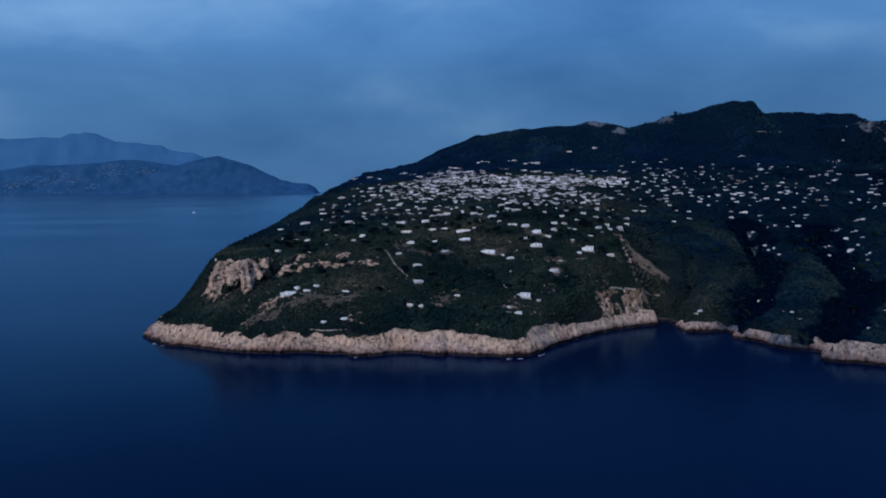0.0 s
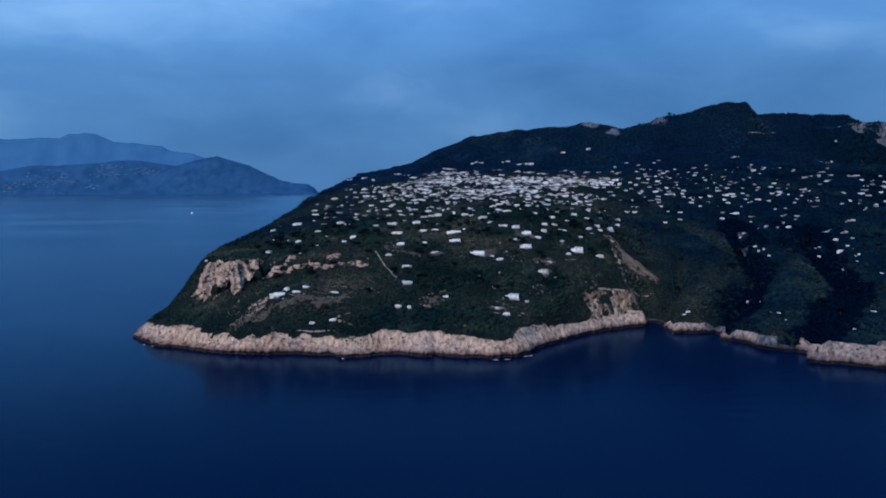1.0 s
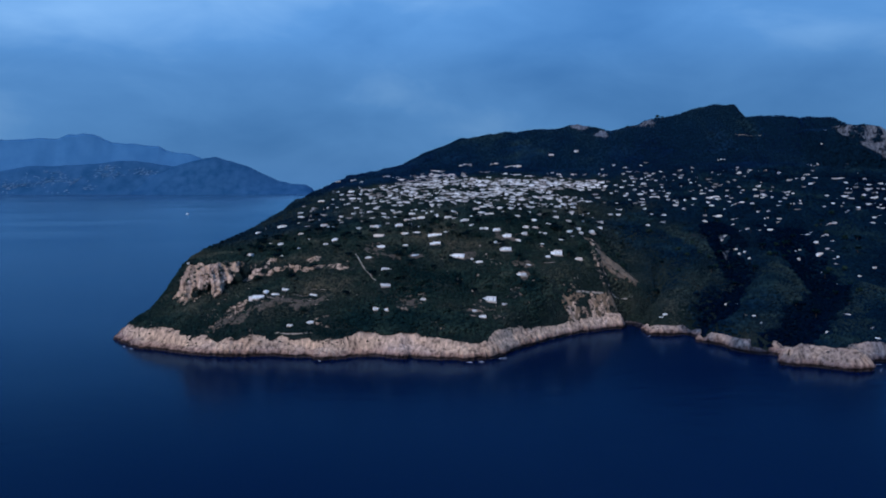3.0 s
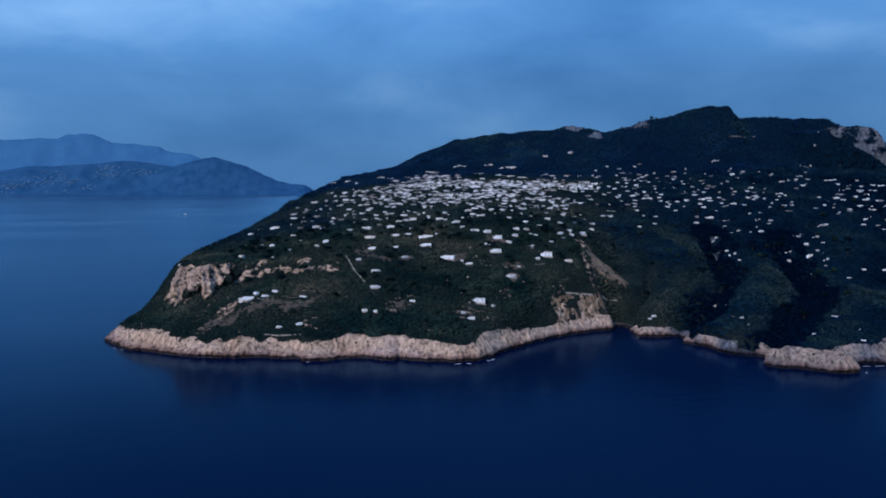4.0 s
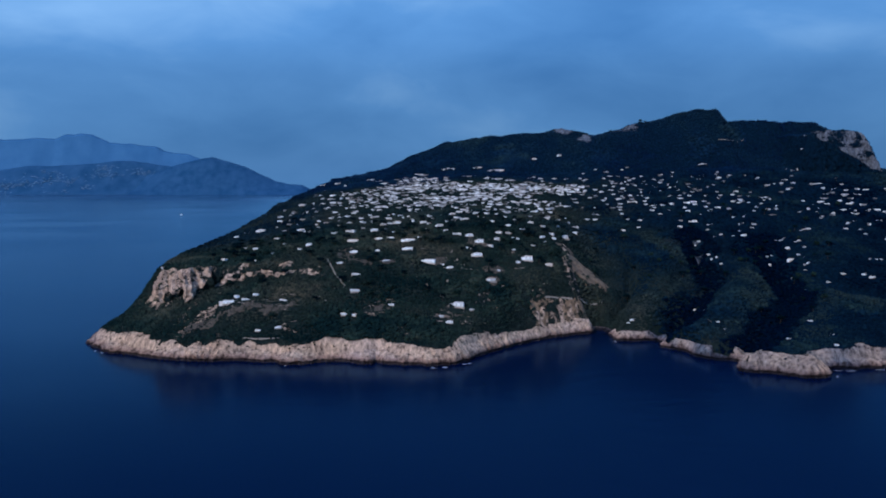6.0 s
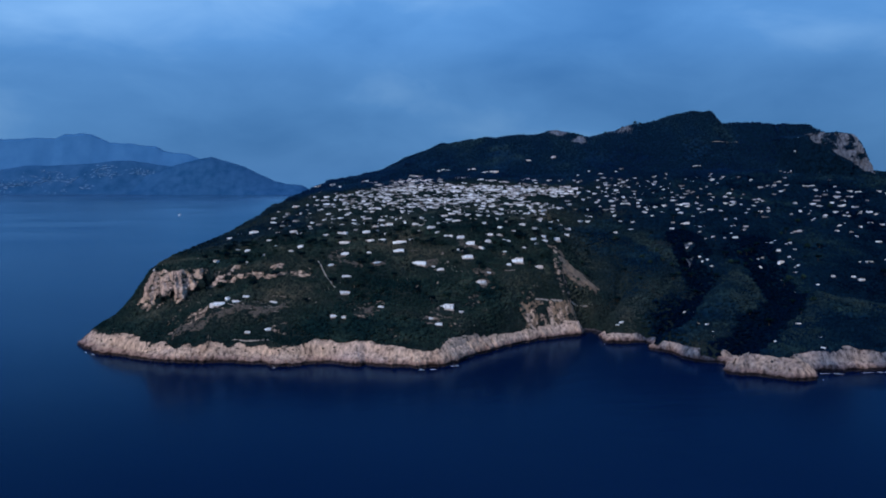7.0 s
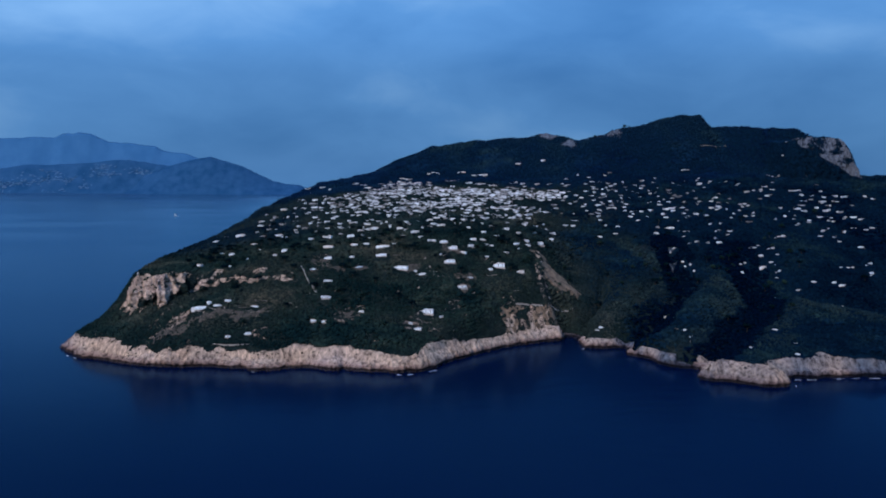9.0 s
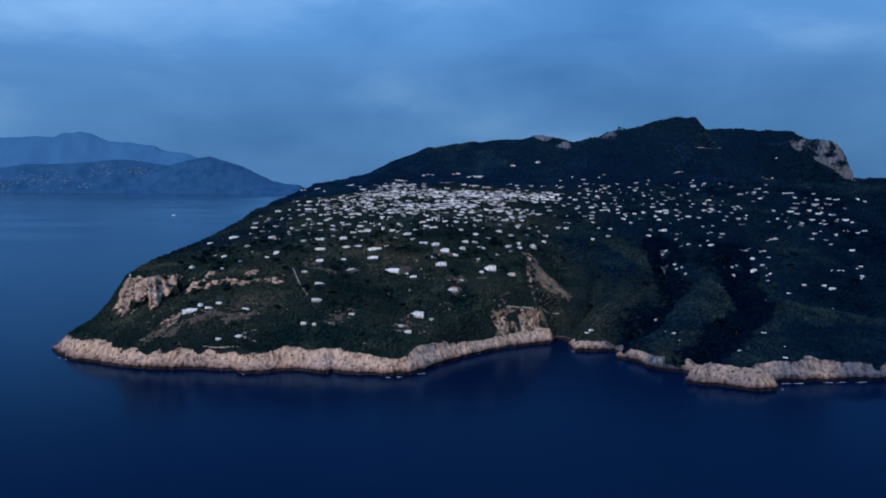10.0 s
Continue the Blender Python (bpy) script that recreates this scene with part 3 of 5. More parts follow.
def rock_face(name, label, line, foot, top, rows, back, rugged, bare, seed, fade=0.1, root=None):
    """A weathered limestone face: buttresses, clefts and ledges from foot to top, leaning back by so many metres."""
    s, out = along(line)
    v = np.linspace(0, 1, rows)[:, None]
    foot, top = np.broadcast_to(foot, s.shape)[None, :], np.broadcast_to(top, s.shape)[None, :]
    root = foot if root is None else np.minimum(foot, np.asarray(root)[None, :])
    z = root + v * (top - root) * (1.1 - 0.1 * v)
    ss = s[None, :] + 0 * v
    zz = z - root
    push = 6.0 * fbm(ss, zz * 0.3, 26, 3, seed) + 3.2 * fbm(ss, zz * 0.5, 9, 3, seed + 1, True) + 1.9 * fbm(ss + 0.4 * zz, zz, 4.2, 3, seed + 2, True) + 1.6 * fbm(ss - 0.5 * zz, zz, 2.1, 2, seed + 3)
    push = push + (1.3 if name == "sea_cliff" else 3.6) * fbm(ss + 0.15 * zz, zz * 0.14, 5.5, 3, seed + 9, True)
    cleft = 4.0 * smooth(0.30, 0.42, fbm(ss, zz * 0.08, 15, 2, seed + 4)) + 1.4 * smooth(0.24, 0.36, fbm(ss + 0.3 * zz, zz * 0.4, 5, 2, seed + 5))
    rugged = np.broadcast_to(rugged, s.shape)[None, :]
    push = rugged * (push - cleft) * (1 - 0.6 * v ** 3)
    if name == "sea_cliff":
        push = np.maximum(push, -0.4 + 0.3 * push) - 1.7 * np.exp(-((z - 0.7) / 1.2) ** 2) + 0.5
    z = z + v * rugged * (0.9 if name == "sea_cliff" else 2.0) * fbm(ss, v * 9, 6, 3, seed + 6)
    bend = (0.1 * v + 0.9 * v ** 2.4) if name == "sea_cliff" else (0.55 * v + 0.45 * v ** 2)
    lean = np.broadcast_to(back, s.shape)[None, :] * bend
    x = line[None, :, 0] + out[None, :, 0] * (push - lean)
    y = line[None, :, 1] + out[None, :, 1] * (push - lean)
    me = raw_mesh(name, np.stack([x.ravel(), y.ravel(), z.ravel()], -1), grid_faces(rows, len(s))[:, ::-1], LAND, False)
    a = me.attributes.new("bare", "FLOAT", "POINT")
    a.data.foreach_set("value", np.clip(np.broadcast_to(bare, s.shape)[None, :] - fade * (1 - v) - smooth(2.5, -1.5, z - foot) * (root < foot - 1) + (0.5 if name == "sea_cliff" else 0.8) * fbm(ss, zz, 10, 3, seed + 8), 0, 1).ravel().astype(np.float32))
    g = me.attributes.new("grey", "FLOAT", "POINT")
    g.data.foreach_set("value", (grey_amount(x.ravel(), y.ravel()) * (0.25 if name == "rock_scarp" else 1.0)).astype(np.float32))
    w = me.attributes.new("hazy_ground", "FLOAT", "POINT")
    w.data.foreach_set("value", smooth(190, 330, x.ravel()).astype(np.float32))
    tagged(new(name, me), label, "cliff", kind="structure")
    green = fbm(ss + 0.6 * zz, zz, 7, 3, seed + 12) + 0.35 * v * (name != "sea_cliff")
    FACES.append((np.stack([x, y, z], -1).reshape(-1, 3), green.ravel(), name))


FACES = []


def build_cliffs():
    s, _ = along(SOUTH_LINE)
    tall = 8.4 + 1.5 * fbm(s, 0 * s, 60, 3, 7) + 0.8 * fbm(s, 0 * s + 40, 11, 3, 8)
    tall = tall * np.interp(SOUTH_LINE[:, 0], [-240, -215, -190, -150, -129, -108, -60, -27, 15, 35, 55, 75, 95, 115, 165, 176, 186, 193, 216, 221, 226, 240, 250, 256, 262, 300, 330, 540], [0.6, 0.75, 0.95, 1.05, 1.4, 1.1, 1.05, 0.9, 1, 1.2, 1.4, 1.4, 1.45, 1.5, 1.5, 1.4, 0.6, 0.9, 0.9, 0.4, 1.0, 1.15, 1.05, 0.6, 1.65, 1.6, 1.15, 1.1])
    tall = np.where((SOUTH_LINE[:, 0] < 60) & (SOUTH_LINE[:, 0] > -205), np.maximum(tall, 8.2 + 0.15 * (tall - 8.2)), tall)
    tall = tall * np.where((SOUTH_LINE[:, 0] > 244) & (SOUTH_LINE[:, 1] > 512) & (SOUTH_LINE[:, 0] < 300), 0.45, 1)
    tall = tall * np.where((SOUTH_LINE[:, 0] > 176) & (SOUTH_LINE[:, 0] < 191.5) & (SOUTH_LINE[:, 1] > 612), 0.42, 1)
    rock_face("sea_cliff", "pale pink-grey limestone sea cliff, fissured and wave-worn", SOUTH_LINE, -3.0, tall, 30, np.interp(SOUTH_LINE[:, 0], [160, 172, 232, 256, 268, 300], [11, 4, 4.5, 5, 13, 13]), np.interp(SOUTH_LINE[:, 0], [55, 72, 160, 190], [0.85, 0.5, 0.38, 0.7]), 0.95, 11)
    scarp_label = "tan limestone scarp with clefts and plants at its foot"
    scarp = spline([(-187, 612), (-188, 602), (-183, 596), (-174, 594), (-163, 593), (-153, 595), (-145, 601), (-137, 609), (-131, 619)], 0.8)
    k = scarp[:, 0] + 0.3 * (scarp[:, 1] - 594)
    top = np.interp(k, [-188, -184, -165, -142, -126], [52, 55.5, 56, 57, 57]) + 1.6 * fbm(k, 0 * k, 9, 2, 46)
    foot = np.interp(k, [-188, -183, -172, -154, -144, -130], [24, 20, 25, 27, 37, 49]) + 6 * fbm(k, 0 * k, 11, 2, 45)
    rock_face("rock_scarp", "tall " + scarp_label, scarp, foot, top, 40, np.interp(k, [-188, -180, -150, -128], [9, 13, 15, 9]), 1.25, np.interp(k, [-188, -150, -128], [0.72, 0.68, 0.56]), 44, 0.05, sample(GZ, scarp[:, 0], scarp[:, 1]) - 3)
    for line, low, high, seed in (([(-133, 628), (-129, 621), (-121, 618), (-110, 618), (-100, 620), (-96, 627)], 47.5, 57.0, 47), ([(-91, 628), (-86, 622), (-76, 621), (-64, 622), (-54, 622), (-48, 627)], 52.5, 59.5, 53)):
        ledge = spline(line, 0.8)
        k = ledge[:, 0]
        foot = low + 3 * fbm(k, 0 * k, 8, 2, seed) + (k - k.min()) * 0.05
        top = high + 2.4 * fbm(k, 0 * k, 10, 2, seed + 1)
        rock_face("rock_scarp", "low broken " + scarp_label, ledge, foot, top, 18, 13.0, 1.2, 0.47, seed + 2, 0.05, sample(GZ, ledge[:, 0], ledge[:, 1]) - 2)
    bluff = spline([(524, 1012), (534, 996), (550, 988), (564, 986), (580, 987), (600, 984), (614, 988), (622, 998), (624, 1015)], 1.2)
    k = bluff[:, 0]
    rock_face("rock_bluff", "limestone bluff greyed for haze, with patches of scrub at the mountain's end", bluff, np.interp(k, [526, 552, 575, 600, 624], [182, 170, 158, 142, 129]), np.interp(k, [526, 545, 566, 592, 608, 618, 624], [190, 190, 189, 189, 184, 174, 160]), 34, 22.0, 1.1, np.interp(k, [526, 552, 575, 600, 624], [0.56, 0.62, 0.66, 0.68, 0.72]), 61, 0.1, np.full(k.shape, 130.0))


def draped(name, label, category, line, wide, amount, relief_by, lift, mat, seed, ragged=0.7):
    """A patch of broken rock or bare earth that lies in the slope along a line, fading under the plants at its rim."""
    line = np.array(line, float)
    lo, hi = line.min(0) - wide * 1.4, line.max(0) + wide * 1.4
    xs, ys = np.arange(lo[0], hi[0], 0.9), np.arange(lo[1], hi[1], 0.9)
    gx, gy = np.meshgrid(xs, ys)
    x, y = gx.ravel(), gy.ravel()
    m = smooth(1.1, 0.55, near_line(x, y, line) / wide + ragged * fbm(x, y, wide * 0.8, 3, seed))
    z = sample(GZ, x, y) + m * (lift + relief_by * (1.6 * fbm(x, y, 9, 3, seed + 1, True) + 1.3 * fbm(x, y, 3.4, 3, seed + 2, True))) - 1.6 * (1 - m)
    f = grid_faces(len(ys), len(xs))
    me = raw_mesh(name, np.stack([x, y, z], -1), f[(m[f] > 0.02).any(1)], mat)
    a = me.attributes.new("bare", "FLOAT", "POINT")
    a.data.foreach_set("value", np.clip(amount * (0.5 + 0.5 * m) + 0.4 * fbm(x, y, 6, 3, seed + 3), 0, 1).astype(np.float32))
    g = me.attributes.new("grey", "FLOAT", "POINT")
    g.data.foreach_set("value", grey_amount(x, y).astype(np.float32))
    tagged(new(name, me), label, category, kind="structure")


def build_patches():
    draped("landslip", "brown earth of an old landslip below the houses", "earth", SLIP, 10.0, 0.3, 0.3, 0.8, SLIP_EARTH, 151, 1.1)
    draped("rock_rib", "pale weathered rib of rock beside the landslip", "rock", [(164, 708), (163, 690), (160, 656), (162, 641), (166, 635)], 4.5, 0.44, 1.3, 0.6, LAND, 161)
    draped("rock_slope", "brown scree and earth above the cove", "earth", [(132, 608), (146, 616), (158, 624), (166, 629)], 9.0, 0.3, 0.4, 0.25, SLIP_EARTH, 176, 1.0)
    draped("rock_slope", "brown broken rock slope above the cove", "rock", [(132, 608), (146, 616), (158, 624), (165, 628)], 7.5, 0.38, 0.45, 0.4, LAND, 171)
    for k, line in enumerate(PLOTS):
        draped("bare_plot", "bare grey-brown terrace soil with dry grass", "field", line, 5.5, 0.3, 0.25, 0.2, EARTH, 181 + 5 * k, 1.5)


PLOTS = [[(86, 635), (100, 638)], [(92, 623), (96, 623)], [(-28, 636), (-15, 632)], [(-40, 650), (-34, 650)], [(0, 641), (4, 641)], [(76, 681), (88, 680)], [(46, 646), (50, 647)],
         [(-120, 562), (-106, 563)], [(-139, 548), (-124, 554)], [(-100, 570), (-80, 566)], [(-84, 562), (-66, 572)], [(1, 571), (8, 566)]]



build_cliffs()
build_patches()


# ---- distant coast across the water ----
def far_ridge(name, label, crest, front, mat, rough, seed):
    """A distant range: a crest line of (x, height) falling forward to the sea."""
    c = np.array(crest, float)
    xs = np.arange(c[0, 0], c[-1, 0] + 1, 9.0)
    top = np.interp(xs, c[:, 0], c[:, 1])
    top = top + rough * 0.12 * fbm(xs, 0 * xs, 90, 4, seed + 5) * smooth(20, 80, top)
    y_front, y_crest = front
    rows = 30
    v = np.linspace(0, 1, rows)[:, None]
    y = y_front + v * (y_crest - y_front) + 0 * xs[None, :]
    fall = v ** 1.15
    z = top[None, :] * fall + rough * fbm(xs[None, :] + 0 * v, y, 260, 4, seed) * (v * (1 - 0.75 * v)) * 2 - 2
    z = np.where(v == 0, -3, z)
    back = np.stack([xs, 0 * xs + y_crest + 60, 0 * xs - 3], -1)
    verts = np.vstack([np.stack([(xs[None, :] + 0 * v).ravel(), y.ravel(), z.ravel()], -1), back])
    me = raw_mesh(name, verts, grid_faces(rows + 1, len(xs)), mat, True)
    tagged(new(name, me), label, "mountain", kind="structure")
    return xs, y[:, 0], z


MOUNTAIN = [(-4200, 310), (-3020, 334), (-2805, 338), (-2626, 344), (-2428, 351), (-2366, 371), (-2266, 375), (-2188, 367), (-2125, 329), (-2073, 308), (-1912, 304), (-1786, 300),
            (-1741, 275), (-1663, 253), (-1574, 232), (-1485, 203), (-1308, 110), (-1200, 20)]
HEADLAND = [(-1850, 40), (-1770, 111), (-1666, 149), (-1526, 190), (-1440, 210), (-1371, 223), (-1285, 199), (-1166, 168), (-1081, 134), (-979, 88), (-910, 70), (-824, 66), (-779, 42), (-752, 4)]
SHORE_HILLS = [(-4200, 125), (-2937, 137), (-2728, 143), (-2553, 160), (-2378, 170), (-2204, 180), (-2029, 200), (-1890, 203), (-1786, 190), (-1682, 175), (-1579, 147), (-1512, 78), (-1440, 10)]
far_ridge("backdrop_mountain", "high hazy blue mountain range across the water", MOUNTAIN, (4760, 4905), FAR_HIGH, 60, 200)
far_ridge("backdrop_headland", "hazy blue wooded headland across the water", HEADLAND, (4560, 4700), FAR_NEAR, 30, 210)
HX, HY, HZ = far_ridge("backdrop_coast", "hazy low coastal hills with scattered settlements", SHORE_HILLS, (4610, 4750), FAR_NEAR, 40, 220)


def far_town():
    """Pale specks of houses on the distant coast."""
    rng = np.random.default_rng(4)
    verts, faces = [], []
    corner = np.array([(x, y, z) for z in (-1, 1) for y in (-1, 1) for x in (-1, 1)], float)
    quads = np.array([(0, 1, 5, 4), (1, 3, 7, 5), (3, 2, 6, 7), (2, 0, 4, 6), (4, 5, 7, 6)])
    spots = [(-2352, 0.80, 40, 14), (-2372, 0.48, 45, 22), (-2247, 0.50, 30, 18), (-2051, 0.82, 40, 26), (-2023, 0.68, 50, 30), (-1815, 0.76, 35, 18), (-1746, 0.72, 30, 22), (-1690, 0.68, 35, 18),
             (-2560, 0.38, 80, 60), (-2120, 0.33, 20, 8), (-2620, 0.20, 30, 8), (-2282, 0.14, 40, 8), (-2450, 0.6, 120, 22), (-2900, 0.45, 120, 40)]
    for cx, cv, wide, count in spots:
        for _ in range(count):
            x = cx + rng.normal(0, wide)
            v = np.clip(cv + rng.normal(0, 0.05), 0.05, 0.97)
            i, j = np.clip(int((x - HX[0]) / 9), 0, len(HX) - 1), int(v * (len(HY) - 1))
            size = np.array([rng.uniform(2.5, 8), 3, rng.uniform(0.7, 1.6)])
            faces.append(quads + 8 * len(verts))
            verts.append(corner * size + (x, HY[j], HZ[j, i] + 1.5))
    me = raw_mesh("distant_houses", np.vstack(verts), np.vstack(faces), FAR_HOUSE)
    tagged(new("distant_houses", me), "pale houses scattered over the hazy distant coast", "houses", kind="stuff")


far_town()


# ---- where the houses stand (east, north, how wide) ----
HEADLAND_HOUSES = [(-116, 575, 9.5), (-112, 584, 5.0), (-104, 577, 5.5), (-98, 586, 5.5), (-86, 542, 3.0), (-71, 545, 4.0), (-25, 558, 4.2), (-20, 585, 7.6), (-75, 579, 4.2),
                   (-194, 668, 3.6), (-190, 640, 3.4), (63, 583, 8.6), (56, 559, 4.2), (49, 568, 4.2), (-16, 557, 4.2), (11, 573, 4.0), (73, 581, 4.2), (49, 596, 4.2)]
SLOPE_LOWER = [(-21, 607, 6.9), (91, 622, 8.3), (-36, 627, 5.0), (97, 635, 5.1), (57, 636, 5.1), (2, 641, 5.6), (50, 642, 3.4), (39, 644, 10.3), (116, 649, 3.5), (143, 649, 6.5),
               (-141, 653, 5.7), (-114, 653, 3.5), (125, 654, 10.9), (-27, 655, 6.5), (81, 658, 7.0), (-7, 660, 4.8), (20, 662, 8.8), (-102, 668, 3.6), (76, 671, 7.2),
               (-79, 673, 4.5), (114, 673, 3.6), (92, 678, 7.7), (-71, 679, 5.4), (84, 682, 6.8), (-121, 685, 3.7), (133, 686, 3.7), (20, 686, 12.4), (-32, 690, 11.5),
               (100, 690, 6.9), (29, 692, 3.7), (75, 693, 6.5), (-97, 694, 3.7), (63, 695, 8.3)]
SLOPE_MIDDLE = [(117, 695, 7.9), (-9, 697, 6.0), (145, 698, 3.7), (2, 699, 6.1), (-135, 702, 3.7), (103, 706, 3.8), (144, 707, 3.8), (112, 708, 3.6), (53, 713, 5.7), (154, 714, 5.2),
                (35, 716, 3.6), (-109, 722, 5.3), (-149, 722, 3.9), (126, 725, 3.9), (47, 726, 6.3), (154, 726, 5.8), (-52, 729, 12.1), (-16, 729, 4.6), (-40, 733, 8.8),
                (114, 733, 3.9), (170, 743, 5.9), (38, 745, 5.5), (71, 751, 8.5), (149, 751, 3.8), (99, 753, 4.0), (30, 754, 6.5), (-92, 755, 6.5), (-10, 755, 6.5), (138, 755, 5.0),
                (-109, 761, 5.6), (4, 763, 6.6), (39, 763, 3.8), (88, 766, 6.1)]
SLOPE_UPPER = [(-56, 767, 5.1), (19, 770, 3.9), (-46, 775, 3.9), (60, 778, 6.7), (186, 778, 4.7), (84, 778, 6.4), (159, 778, 3.9), (-37, 779, 9.3), (113, 779, 6.2), (168, 779, 4.2),
               (-83, 780, 8.8), (126, 783, 4.2), (-7, 788, 5.8), (13, 789, 7.9), (125, 792, 4.0), (75, 793, 15.0), (-22, 794, 9.0), (-143, 801, 6.4), (96, 802, 7.6), (-6, 806, 7.0),
               (-127, 806, 4.1), (-70, 808, 4.3), (-46, 821, 5.7), (151, 821, 4.1), (-20, 828, 4.2), (-27, 834, 4.2), (185, 838, 4.2), (154, 850, 4.3), (-51, 854, 4.3),
               (-6, 855, 7.5), (-40, 858, 10.8), (130, 865, 9.3), (115, 865, 4.4)]
SLOPE_TOP = [(-27, 867, 7.1), (141, 867, 17.5), (19, 868, 6.6), (2, 869, 16.4), (188, 880, 8.3), (-59, 890, 4.5), (147, 895, 8.5), (-93, 896, 4.5), (6, 902, 8.5), (-118, 904, 5.7),
             (-98, 935, 4.7), (-74, 935, 4.7), (-87, 942, 5.9), (-32, 943, 4.7), (-52, 966, 4.9), (137, 1009, 10.8), (122, 1015, 14.1), (179, 1019, 5.1), (107, 1020, 7.7),
             (166, 1026, 7.1), (38, 1046, 9.9), (-70, 1076, 5.4), (130, 1081, 10.2), (-42, 1084, 8.9), (119, 1088, 11.6), (98, 1100, 10.4), (64, 1106, 7.0), (-104, 1107, 8.4),
             (-126, 1108, 8.4), (-57, 1110, 9.1), (54, 1111, 10.5), (181, 1111, 5.6)]
VALLEY_LOWER = [(328, 518, 5.0), (303, 537, 5.2), (337, 542, 3.0), (264, 559, 3.5), (331, 566, 5.9), (267, 566, 3.9), (265, 576, 3.6), (408, 602, 3.3), (203, 604, 7.6),
                (347, 606, 3.4), (272, 625, 3.5), (426, 649, 3.6), (273, 655, 3.6), (374, 666, 3.7), (397, 672, 3.7), (436, 678, 8.5), (415, 682, 5.7), (387, 694, 3.9),
                (474, 694, 7.2), (376, 695, 3.9), (391, 704, 6.8), (459, 706, 13.5), (481, 712, 7.4), (397, 713, 7.4), (383, 716, 6.5), (363, 719, 4.0), (320, 724, 5.0),
                (395, 727, 4.0), (317, 734, 7.6)]
VALLEY_MIDDLE = [(373, 739, 9.0), (391, 742, 4.6), (407, 742, 4.1), (315, 747, 5.2), (497, 755, 5.2), (407, 759, 7.9), (394, 768, 12.0), (482, 770, 4.3), (312, 772, 7.5),
                 (330, 782, 8.1), (351, 782, 6.0), (340, 783, 5.4), (364, 785, 6.0), (485, 785, 5.5), (472, 789, 4.4), (430, 794, 13.8), (365, 800, 4.4), (481, 802, 6.1),
                 (333, 805, 4.0), (381, 806, 4.5), (243, 806, 4.5), (304, 811, 4.5), (519, 814, 7.6), (541, 817, 6.2), (373, 819, 7.4), (345, 820, 8.0), (335, 822, 10.3),
                 (463, 823, 6.9), (325, 828, 10.4)]
VALLEY_UPPER = [(505, 833, 8.8), (371, 834, 4.2), (382, 835, 4.6), (540, 837, 7.8), (269, 838, 4.7), (446, 839, 4.2), (467, 844, 4.2), (507, 846, 7.9), (526, 847, 7.4),
                (318, 850, 4.2), (294, 851, 4.2), (340, 851, 4.2), (222, 854, 8.0), (474, 854, 4.3), (401, 855, 4.3), (418, 856, 5.9), (329, 860, 5.4), (308, 862, 4.3),
                (354, 862, 8.1), (365, 866, 6.5), (408, 866, 4.3), (253, 866, 5.4), (515, 866, 10.8), (471, 868, 4.3), (418, 878, 4.4), (400, 882, 13.8), (332, 885, 4.4),
                (345, 886, 6.1), (390, 888, 6.7)]
VALLEY_TOP = [(298, 891, 8.3), (428, 892, 4.5), (243, 892, 4.5), (274, 893, 11.1), (359, 897, 6.7), (412, 903, 4.5), (542, 904, 8.5), (588, 906, 4.5), (436, 906, 4.5),
              (381, 910, 9.7), (533, 912, 4.6), (365, 913, 4.6), (559, 914, 8.6), (584, 916, 4.6), (522, 918, 6.9), (338, 923, 4.6), (325, 924, 7.5), (290, 925, 8.1),
              (312, 925, 4.6), (410, 926, 8.7), (540, 934, 4.7), (510, 940, 14.7), (464, 942, 8.8), (304, 943, 8.8), (485, 947, 7.1), (343, 947, 4.7), (419, 947, 4.7),
              (321, 948, 4.7), (480, 957, 9.0)]
VALLEY_HIGHEST = [(261, 958, 7.2), (277, 960, 4.8), (319, 970, 7.3), (285, 971, 4.8), (308, 976, 7.3), (539, 978, 4.9), (257, 978, 4.9), (456, 982, 4.9), (408, 987, 9.2),
                  (436, 995, 5.0), (301, 1001, 5.0), (377, 1002, 5.0), (351, 1006, 5.0), (391, 1006, 8.2), (233, 1018, 5.1), (216, 1019, 9.6), (418, 1022, 5.1), (201, 1027, 7.8),
                  (359, 1028, 5.1), (533, 1030, 12.9), (522, 1031, 16.1), (242, 1043, 6.5), (295, 1046, 5.2), (555, 1050, 5.2), (260, 1054, 5.3), (410, 1058, 13.2), (219, 1114, 5.6)]
RNG = np.random.default_rng(11)


def scatter(count, centres, gap, taken):
    """Random places round the centres (x, y, spread x, spread y, weight), none nearer to another than gap."""
    w = np.array([c[4] for c in centres], float)
    got = []
    for _ in range(count * 12):
        if len(got) >= count:
            break
        c = centres[RNG.choice(len(centres), p=w / w.sum())]
        x, y = RNG.normal(c[0], c[2]), RNG.normal(c[1], c[3])
        near = np.array(taken + got, float)
        if np.min((near[:, 0] - x) ** 2 + (near[:, 1] - y) ** 2) > gap * gap and sample(GD, x, y)[0] > 25:
            got.append((x, y))
    return got


